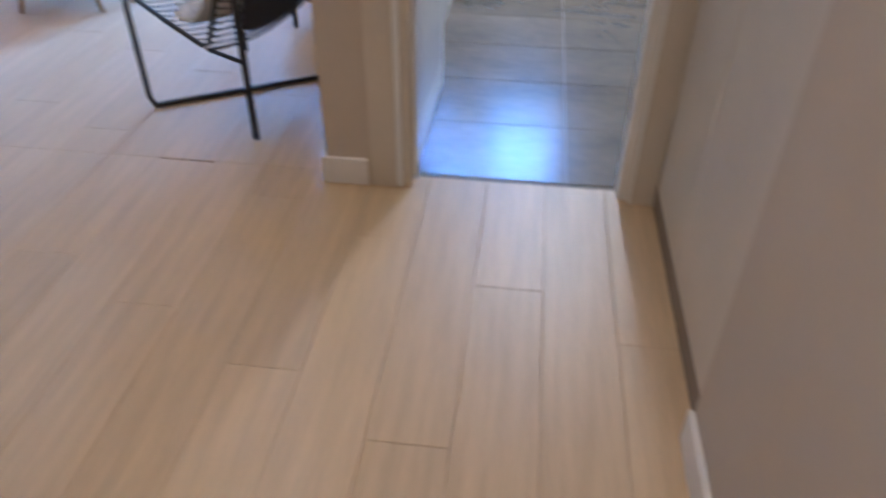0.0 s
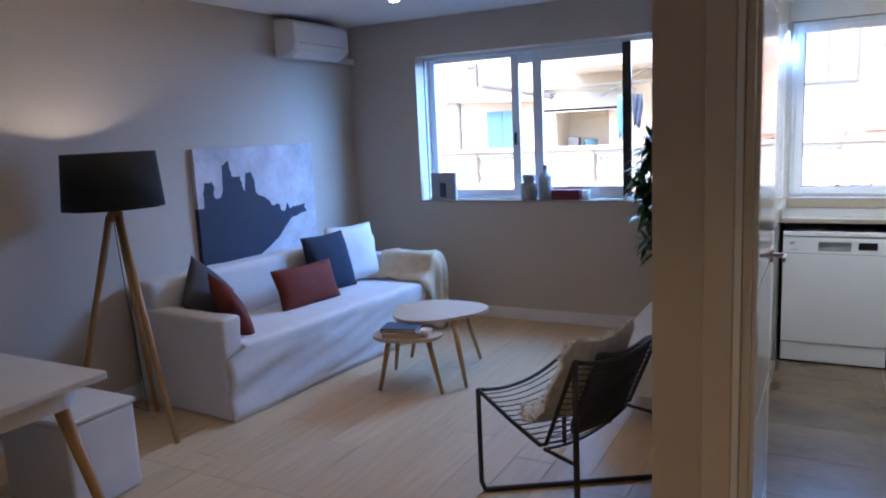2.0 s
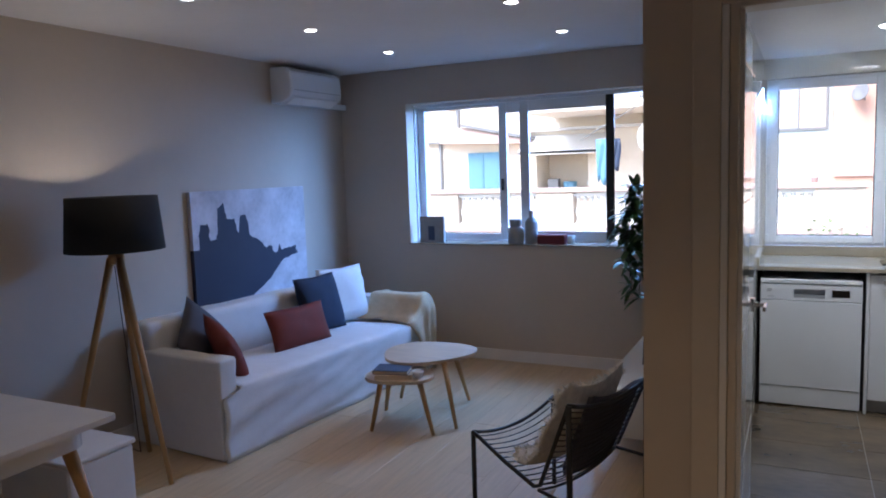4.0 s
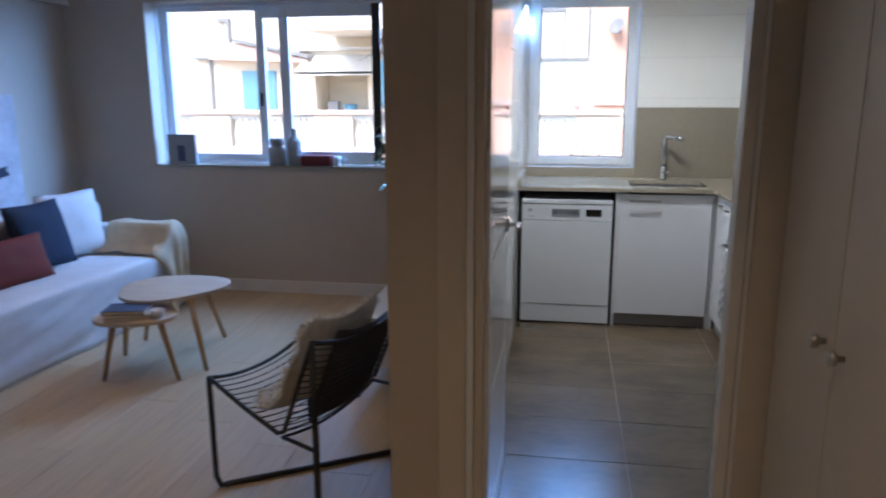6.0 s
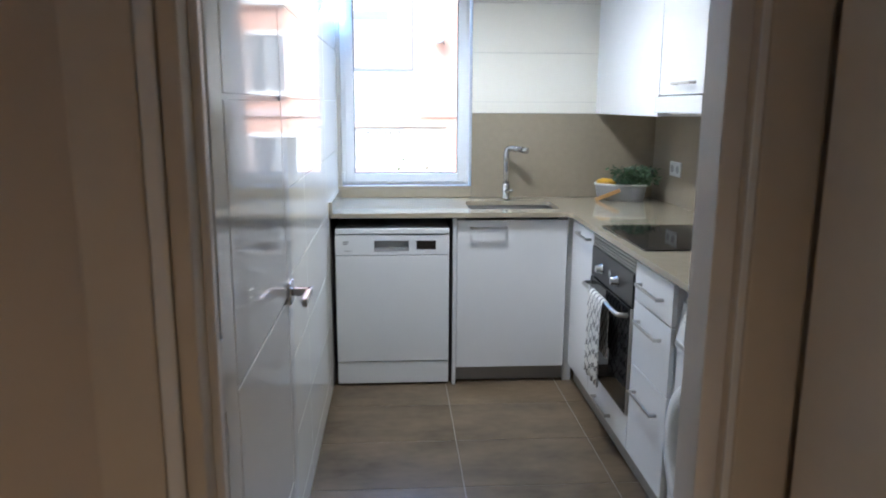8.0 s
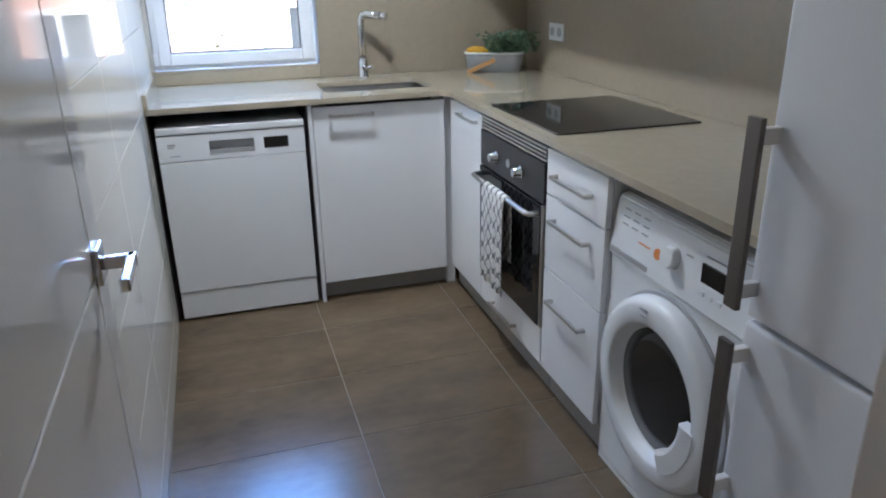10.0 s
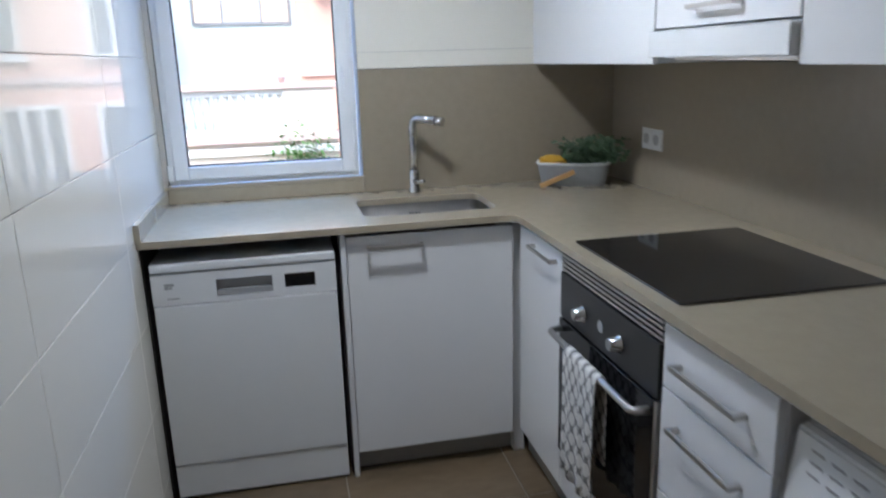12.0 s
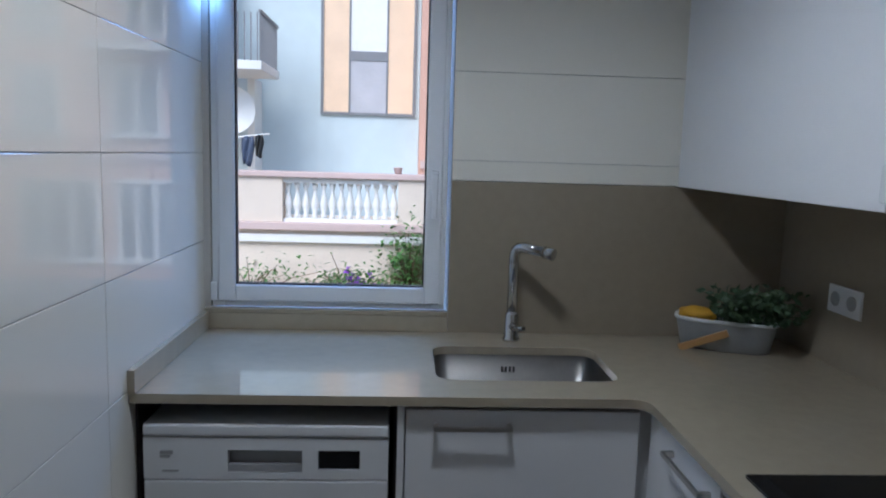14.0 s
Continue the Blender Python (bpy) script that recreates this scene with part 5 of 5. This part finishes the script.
PALEBLUE = facade_mat("pale_blue_render", (0.54, 0.61, 0.62))
PEACH = facade_mat("peach_render", (0.62, 0.37, 0.28))
BUFF = facade_mat("buff_render", (0.66, 0.56, 0.46))
OCHRE = facade_mat("cream_render", (0.74, 0.66, 0.56))
STONEW = facade_mat("white_baluster_stone", (0.74, 0.72, 0.68), 0.06)
TERRA = facade_mat("terracotta_coping", (0.56, 0.42, 0.38))
SHUT = material("blue_shutter", (0.14, 0.30, 0.42), 0.6, vary=0.08)
FRAMEG = material("grey_window_frame", (0.20, 0.20, 0.21), 0.5)
CURTAIN = material("peach_blind", (0.80, 0.58, 0.40), 0.8, vary=0.08, scale=2)
DIMGLASS = material("dim_pane", (0.46, 0.44, 0.46), 0.15, vary=0.1, scale=2)
ASPH = material("asphalt", (0.06, 0.06, 0.062), 0.9, vary=0.2, scale=1.5)
GZ = -3.6
structure(box("ground", -300, 300, 5.95, 500, GZ - 0.3, GZ, ASPH), "grey asphalt street")


def house(name, label, x0, x1, y0, y1, z1, mat):
    e = thing(name, ((x0 + x1) / 2, y0, GZ), label, "house")
    box("wall", x0, x1, y0, y1, GZ, z1, mat, e)
    box("roof", x0 - 0.15, x1 + 0.15, y0 - 0.2, y1 + 0.15, z1, z1 + 0.25, TERRA, e, 0.03)
    return e


h_blue = house("pale_blue_house", "pale blue rendered house with a tall blinded window", -3.4, 0.755, 20.0, 24, 6.7, PALEBLUE)
def big_window(e, x0, x1, y, z0, z1):
    boxes("window_frame", [(x0, x0 + 0.06, y - 0.06, y, z0, z1), (x1 - 0.06, x1, y - 0.06, y, z0, z1), (x0 + 0.06, x1 - 0.06, y - 0.06, y, z0, z0 + 0.06), (x0 + 0.06, x1 - 0.06, y - 0.06, y, z1 - 0.06, z1), (x0 + 0.62, x0 + 0.66, y - 0.05, y, z0 + 0.06, z1 - 0.06), (x1 - 0.66, x1 - 0.62, y - 0.05, y, z0 + 0.06, z1 - 0.06), (x0 + 0.66, x1 - 0.66, y - 0.05, y, z0 + 1.20, z0 + 1.40)], FRAMEG, e)
    boxes("blind", [(x0 + 0.06, x0 + 0.62, y - 0.03, y - 0.004, z0 + 0.06, z1 - 0.06), (x1 - 0.62, x1 - 0.06, y - 0.03, y - 0.004, z0 + 0.06, z1 - 0.06)], CURTAIN, e)
    box("pane", x0 + 0.66, x1 - 0.66, y - 0.03, y - 0.004, z0 + 0.06, z0 + 1.20, DIMGLASS, e)
    box("pane", x0 + 0.66, x1 - 0.66, y - 0.03, y - 0.004, z0 + 1.40, z1 - 0.06, TRIM, e)


big_window(h_blue, -1.45, 0.66, 20.0, 2.29, 6.4)
h_peach = house("peach_house", "tall peach rendered house with white windows and a satellite dish", 0.76, 9.5, 19.6, 24, 7.2, PEACH)


def street_window(e, x0, x1, y, z0, z1, panes):
    """White-framed window with glass set back between its mullions, on a projecting sill."""
    w = (x1 - x0) / panes
    boxes("window_frame", [(x0 + w * i - 0.05, x0 + w * i + 0.05, y - 0.08, y + 0.01, z0, z1) for i in range(panes + 1)] + [(x0 - 0.05, x1 + 0.05, y - 0.085, y + 0.01, z1, z1 + 0.1)], STONEW, e)
    box("sill", x0 - 0.15, x1 + 0.15, y - 0.16, y, z0 - 0.12, z0 - 0.001, STONEW, e, 0.01)
    parts("pane", [(x0 + w * i + 0.05, x0 + w * (i + 1) - 0.05, y - 0.03, y - 0.005, z0, z1) for i in range(panes)], DARKPANE, e)


DARKPANE = material("dark_street_pane", (0.11, 0.13, 0.15), 0.12, vary=0.5, scale=1.3)
for wx0, wx1, wz0, wz1, n in ((3.9, 5.5, -1.0, 0.65, 4), (5.95, 7.6, -1.0, 0.65, 3), (1.9, 3.2, -1.0, 0.65, 2), (4.55, 5.55, 1.75, 3.05, 2), (6.7, 7.6, 1.75, 3.05, 2), (2.2, 3.2, 1.75, 3.05, 2), (4.4, 5.3, 3.85, 5.6, 2), (6.6, 7.5, 3.85, 5.6, 2), (2.2, 3.1, 3.85, 5.6, 2)):
    street_window(h_peach, wx0, wx1, 19.6, wz0, wz1, n)
box("balcony_slab", 4.0, 5.9, 18.8, 19.6, 3.42, 3.56, STONEW, h_peach, 0.02)
boxes("balcony_rail", [(4.02 + 0.115 * i, 4.04 + 0.115 * i, 18.84, 18.86, 3.56, 4.4) for i in range(17)] + [(4.0, 5.9, 18.83, 18.87, 4.4, 4.45)], FRAMEG, h_peach)
box("band", 0.8, 9.4, 19.52, 19.6, 1.15, 1.32, TERRA, h_peach, 0.01)
boxes("vent_unit", [(3.5, 4.2, 19.3, 19.6, 3.75, 4.3)], STONEW, h_peach, 0.02)
lathe("dish", [(0.0, 0), (0.12, 0.02), (0.21, 0.07), (0.20, 0.08), (0.11, 0.03), (0, 0.012)], (1.32, 19.35, 3.05), FRAMEG, h_peach, 24, (-0.6, -0.75, 0.3))
tube("dish_arm", [(1.34, 19.42, 3.02), (1.40, 19.62, 2.9)], 0.02, FRAMEG, h_peach, 8)

h_cream = thing("cream_house", (-9.7, 20.0, GZ), "cream rendered house with a blue shutter, white awning and loggia", "house")
LG = (-6.75, -5.24, 0.80, 1.99)   # loggia opening
boxes("wall", [(-16, LG[0], 20.0, 24, GZ, 5.8), (LG[1], -3.45, 20.0, 24, GZ, 5.8), (LG[0], LG[1], 20.0, 24, GZ, LG[2]), (LG[0], LG[1], 20.0, 24, LG[3], 5.8), (LG[0], LG[1], 21.2, 24, LG[2], LG[3])], OCHRE, h_cream)
box("roof", -16.1, -3.46, 19.8, 24.1, 5.8, 6.05, TERRA, h_cream, 0.03)
boxes("shutter", [(-8.87, -8.38, 19.93, 19.999, 0.785, 2.08), (-8.36, -7.87, 19.93, 19.999, 0.785, 2.08)] + [(-8.83 + 0.51 * j, -8.42 + 0.51 * j, 19.915, 19.93, 0.84 + 0.1 * i, 0.91 + 0.1 * i) for j in range(2) for i in range(12)], SHUT, h_cream)


def prism(name, outline, y0, y1, mat, parent):
    """An upright outline in x and z, drawn out along y."""
    bm = bmesh.new()
    a, b = ([bm.verts.new((x, y, z)) for x, z in outline] for y in (y0, y1))
    for i in range(len(a)):
        j = (i + 1) % len(a)
        bm.faces.new((a[i], a[j], b[j], b[i]))
    bm.faces.new(a)
    bm.faces.new(b)
    return solid(name, bm, mat, parent)


bm = bmesh.new()
rows = [[bm.verts.new((x, y, z + k)) for x in (-6.95, -4.5)] for k in (0, 0.03) for y, z in ((19.99, 2.46), (19.05, 2.02), (19.05, 1.93))]
for i in (0, 1, 3, 4):
    bm.faces.new((rows[i][0], rows[i][1], rows[i + 1][1], rows[i + 1][0]))
solid("awning", bm, STONEW, h_cream)
prism("roof_tiles", [(-9.6, 2.42), (-8.83, 2.82), (-6.75, 2.36), (-6.75, 2.28), (-9.6, 2.38)], 19.5, 19.999, TERRA, h_cream)
prism("eave", [(-8.85, 2.84), (-8.85, 2.92), (-6.72, 2.46), (-6.72, 2.38)], 19.4, 19.999, FRAMEG, h_cream)
box("string_course", -7.2, -3.5, 19.8, 19.999, 2.60, 2.68, DIMGLASS, h_cream)
boxes("gutter", [(-10.25, -9.6, 19.8, 19.999, 2.40, 2.47), (-9.83, -9.75, 19.9, 19.999, -1, 2.40), (-9.22, -9.14, 19.9, 19.999, 2.85, 3.5), (-9.5, -9.22, 19.9, 19.999, 3.4, 3.5)], FRAMEG, h_cream)
boxes("loggia_sill", [(LG[0] - 0.1, LG[1] + 0.1, 19.85, 20.2, 0.70, 0.799)], STONEW, h_cream, 0.01)
boxes("crate", [(-6.50, -6.19, 20.25, 20.5, 0.801, 1.25)], FRAMEG, h_cream, 0.01)
lathe("basin", [(0.12, 0), (0.18, 0.18), (0.2, 0.36), (0.18, 0.36), (0, 0.3)], (-5.88, 20.4, 0.801), SHUT, h_cream, 20)
lathe("wall_clock", [(0.16, 0), (0.16, 0.04), (0.12, 0.05), (0, 0.045)], (-5.43, 21.19, 1.08), STONEW, h_cream, 24, (0, -1, 0))
boxes("window_frame", [(-7.6, -6.2, 19.95, 19.999, 3.6, 5.2), (-12.6, -11.4, 19.95, 19.999, 0.6, 2.0)], STONEW, h_cream)


def balcony():
    e = thing("balcony_house", (-4.3, 18.4, GZ), "cream house wing with a balcony, dish and drying rail", "house")
    box("wall", -6.2, -3.35, 17.6, 19.99, 2.95, 5.4, OCHRE, e)
    box("slab", -3.35, -2.25, 17.4, 19.3, 2.95, 3.12, STONEW, e, 0.02)
    boxes("railing", [(-2.30, -2.27, 17.45 + 0.14 * i, 17.47 + 0.14 * i, 3.12, 4.0) for i in range(13)] + [(-2.31, -2.26, 17.42, 19.3, 4.0, 4.05)] + [(-3.3 + 0.12 * i, -3.28 + 0.12 * i, 17.42, 17.44, 3.12, 4.0) for i in range(9)], FRAMEG, e)
    box("post", -2.9, -2.75, 19.2, 19.99, -0.2, 2.95, STONEW, e)
    tube("drying_rail", [(-3.3, 17.9, 1.62), (-2.2, 17.9, 1.78)], 0.02, STONEW, e, 8)
    lathe("dish", [(0, 0), (0.3, 0.05), (0.5, 0.16), (0.49, 0.17), (0, 0.02)], (-3.05, 18.2, 2.2), STONEW, e, 28, (0.3, -0.9, 0.2))


balcony()


def garment(x, y, z, w, h, mat, label):
    bm = bmesh.new()
    cols = []
    for i in range(9):
        u = i / 8
        cols.append([bm.verts.new((x + w * (u - 0.5) * (1 - 0.25 * k / 6), y + 0.04 * math.sin(i * 1.4 + k), z - h * k / 6 * (1 - 0.08 * math.sin(i)))) for k in range(7)])
    for a, b in zip(cols, cols[1:]):
        for k in range(6):
            bm.faces.new((a[k], a[k + 1], b[k + 1], b[k])).smooth = True
    ob = solid("hanging_garment", bm, mat)
    ob.modifiers.new("thick", "SOLIDIFY").thickness = 0.02
    tagged(ob, label, "clothes", "washing on the line")


garment(-2.62, 17.9, 1.72, 0.25, 0.55, BLUEB, "blue garment hanging on the drying rail")
garment(-2.40, 17.9, 1.75, 0.16, 0.42, BLACKTEX, "dark garment hanging on the drying rail")
garment(-4.05, 16.9, 2.2, 0.35, 1.0, SHUT, "blue garment hanging on the drying line")
garment(-3.75, 16.9, 2.2, 0.22, 0.7, BLUEB, "navy garment hanging on the drying line")
tagged(tube("washing_line", [(-4.6, 16.9, 2.2), (-3.36, 17.65, 3.0)], 0.012, FRAMEG, None, 6), "thin grey washing line", "line")


def terrace():
    e = thing("terrace_wall", (-4, 16.5, GZ), "buff terrace wall with a white stone balustrade and terracotta coping", "wall")
    box("wall", -16, 1.3, 16.45, 19.55, GZ, 0.06, BUFF, e)
    box("ledge", -16, 1.35, 16.30, 16.75, 0.06, 0.20, TERRA, e, 0.02)
    box("ledge_band", -16, 1.32, 16.36, 16.45, -0.16, -0.02, STONEW, e, 0.01)
    box("coping", -16, 1.35, 16.32, 16.78, 1.00, 1.10, TERRA, e, 0.02)
    piers = []
    spans = []
    for k in range(-5, 1):
        a = 0.36 + k * 2.95
        piers.append((a, a + 0.9, 16.38, 16.72, 0.20, 1.0))
        if k < 0:
            spans.append((a + 0.9, a + 2.95))
    boxes("pier", piers, BUFF, e, 0.01)
    boxes("rail", [(a, b, 16.44, 16.66, 0.20, 0.27) for a, b in spans] + [(a, b, 16.44, 16.66, 0.90, 1.0) for a, b in spans], STONEW, e)
    prof = [(0.055, 0), (0.06, 0.05), (0.035, 0.09), (0.07, 0.20), (0.075, 0.26), (0.05, 0.36), (0.03, 0.46), (0.028, 0.52), (0.05, 0.56), (0.055, 0.63)]
    first = None
    for a, b in spans:
        n = 13
        for i in range(n):
            x = a + (b - a) * (i + 0.5) / n
            if first is None:
                first = lathe("baluster", prof, (0, 0, 0), STONEW, e, 10)
                first.location = (x, 16.55, 0.27)
            else:
                o = new("baluster", first.data)
                o.parent, o.matrix_parent_inverse, o.location = e, first.matrix_parent_inverse, (x, 16.55, 0.27)


terrace()
lathe("pot", [(0.06, 0), (0.08, 0.11), (0.09, 0.12), (0.08, 0.12), (0, 0.10)], (0.35, 16.55, 1.101), TERRA, thing("flower_pot", (0.35, 16.55, 1.1), "small terracotta flower pot on the coping", "pot"), 20)


def shrub(x, y, z, r, h, label, n, blossom=None, seed=1, flat=1.0):
    e = thing("shrub", (x, y, z), label, "shrub")
    rnd = random.Random(seed)
    stems, leaves = bmesh.new(), bmesh.new()
    blooms = bmesh.new()
    for i in range(n):
        d = Vector((rnd.gauss(0, 0.5) * r, rnd.gauss(0, 0.45) * r * flat, abs(rnd.gauss(0.5, 0.3)) * h))
        p = Vector((x, y, z)) + d
        if i % 9 == 0:
            add_tube(stems, [(x + d.x * 0.3, y, z), (x + d.x * 0.6, y + d.y * 0.5, z + d.z * 0.6), p], 0.012, 5, 0.004)
        add_leaf(leaves, p, Vector((rnd.uniform(-1, 1), rnd.uniform(-1, 1), rnd.uniform(-0.4, 0.8))), rnd.uniform(0.07, 0.13), rnd.uniform(0.025, 0.04))
        if blossom and rnd.random() < 0.16 and d.x > -0.1 * r:
            for k in range(4):
                add_leaf(blooms, p, Vector((rnd.uniform(-1, 1), -1, rnd.uniform(-1, 1))), 0.07, 0.035)
    solid("stem", stems, STEM, e)
    tagged(solid("foliage", leaves, material("street_leaf", (0.09, 0.19, 0.045), 0.5, vary=0.3, scale=8), e), kind="stuff")
    if blossom:
        tagged(solid("blossom", blooms, blossom, e), kind="stuff")
    else:
        blooms.free()


PURPLE = material("purple_petal", (0.30, 0.08, 0.55), 0.6, vary=0.2, scale=20)
structure(box("garden_bed", -16, 1.4, 15.6, 16.44, GZ, -0.95, BUFF), "planted strip below the terrace wall")
shrub(0.62, 16.1, -0.95, 0.5, 1.0, "bushy green shrub beside the terrace wall", 1000, None, 3)
shrub(-2.2, 16.1, -0.95, 1.1, 0.5, "straggly climbing plant with a few leaves", 160, None, 4, 0.3)
shrub(-0.45, 15.75, -0.95, 0.75, 0.42, "low purple flowering plant below the wall", 420, PURPLE, 5, 0.3)
tagged(boxes("railing", [(-16 + 0.12 * i, -15.985 + 0.12 * i, 15.5, 15.515, GZ, -0.80) for i in range(144)] + [(-16, 1.3, 15.495, 15.52, -0.81, -0.78), (-16, 1.3, 15.495, 15.52, -1.0, -0.97)], FRAMEG), "thin grey metal garden railing", "railing", kind="stuff")


# ---- pieces of floors and walls ----
def pieces(name, parent, rects, mat, z0, z1, axis="z", bevel=0.002):
    """Bevelled tiles or planks; alike ones share a mesh. rects: (a0, a1, b0, b1) in the surface's plane."""
    cache = {}
    for a0, a1, b0, b1 in rects:
        key = (round(a1 - a0, 4), round(b1 - b0, 4))
        if key not in cache:
            bm = bmesh.new()
            w, h, t = (key[0]) / 2, (key[1]) / 2, z1 - z0
            lo = [(-w, -h), (w, -h), (w, h), (-w, h)]
            hi = [(-w + bevel, -h + bevel), (w - bevel, -h + bevel), (w - bevel, h - bevel), (-w + bevel, h - bevel)]
            A = [bm.verts.new((*p, 0)) for p in lo]
            B = [bm.verts.new((*p, t - bevel * 0.6)) for p in lo]
            C = [bm.verts.new((*p, t)) for p in hi]
            for i in range(4):
                j = (i + 1) % 4
                bm.faces.new((A[i], A[j], B[j], B[i]))
                bm.faces.new((B[i], B[j], C[j], C[i]))
            bm.faces.new(C)
            me = bpy.data.meshes.new(name)
            bmesh.ops.recalc_face_normals(bm, faces=bm.faces)
            bm.to_mesh(me)
            bm.free()
            me.materials.append(mat)
            cache[key] = me
        ob = new(name, cache[key])
        ca, cb = (a0 + a1) / 2, (b0 + b1) / 2
        if axis == "z":
            ob.matrix_basis = pose(ca, cb, z0)
        elif axis == "x":    # faces +x; a runs along y, b along z
            ob.matrix_basis = pose(z0, ca, cb, 90, 0, 90)
        else:                # faces -y; a runs along x, b along z
            ob.matrix_basis = pose(ca, z0, cb, 90, 0, 0)
        ob.parent = parent


def planks(parent, x0, x1, y0, y1, seed):
    rnd = random.Random(seed)
    rects, w, L, gap = [], 0.192, 1.285, 0.0007
    k = math.floor(x0 / w)
    while k * w < x1:
        a0, a1 = max(x0, k * w), min(x1, k * w + w)
        off = (k * 0.43 % 1) * L
        y = math.floor((y0 - off) / L) * L + off
        while y < y1:
            b0, b1 = max(y0, y), min(y1, y + L)
            if a1 - a0 > 0.01 and b1 - b0 > 0.01:
                rects.append((a0 + gap, a1 - gap, b0 + gap, b1 - gap))
            y += L
        k += 1
    pieces("plank", parent, rects, OAK, -0.010, 0.0, "z", 0.0012)


planks(floor_living, LX, 0.85, BACK, 2.385, 1)
planks(floor_living2, LX, BX, 2.385, BY, 1)

rects = []
xs = [-0.137, 0.455, 1.045, 1.75]
y = 2.402
ys = [2.402] + [2.80 + 0.396 * i for i in range(8)]
for a0, a1 in zip(xs, xs[1:]):
    for b0, b1 in zip(ys, ys[1:]):
        rects.append((a0 + 0.002, a1 - 0.002, b0 + 0.002, b1 - 0.002))
pieces("tile", floor_kitchen, rects, KTILE, -0.006, 0.0, "z", 0.0005)

zs = [0.0, 0.10, 0.375, 0.65, 0.925, 1.20, 1.475, 1.75, 2.025, KZ]
rects = []
for a0, a1 in ((2.43, 3.26), (3.26, 4.09), (4.09, 4.92), (4.92, KY)):
    for b0, b1 in zip(zs, zs[1:]):
        rects.append((a0 + 0.001, a1 - 0.001, b0 + 0.001, b1 - 0.001))
wt = structure(box("wall_west_kitchen", KX0 - 0.0088, KX0 - 0.0075, DY1, KY, 0, KZ, WGROUT), "glossy white tiled kitchen wall")
pieces("tile", wt, rects, WTILE, KX0 - 0.0075, KX0, "x", 0.0012)
rects = []
for b0, b1 in zip(zs, zs[1:]):
    if b1 > 1.42:
        rects.append((VX1 + 0.001, 1.392, max(b0, 1.411) + 0.001, b1 - 0.001))
rects.append((KX0, VX1, VZ1 + 0.001, KZ))
pieces("tile", wall_kn, rects, WTILE, KY, KY - 0.0075 + 2 * 0.0075, "y", 0.0012)
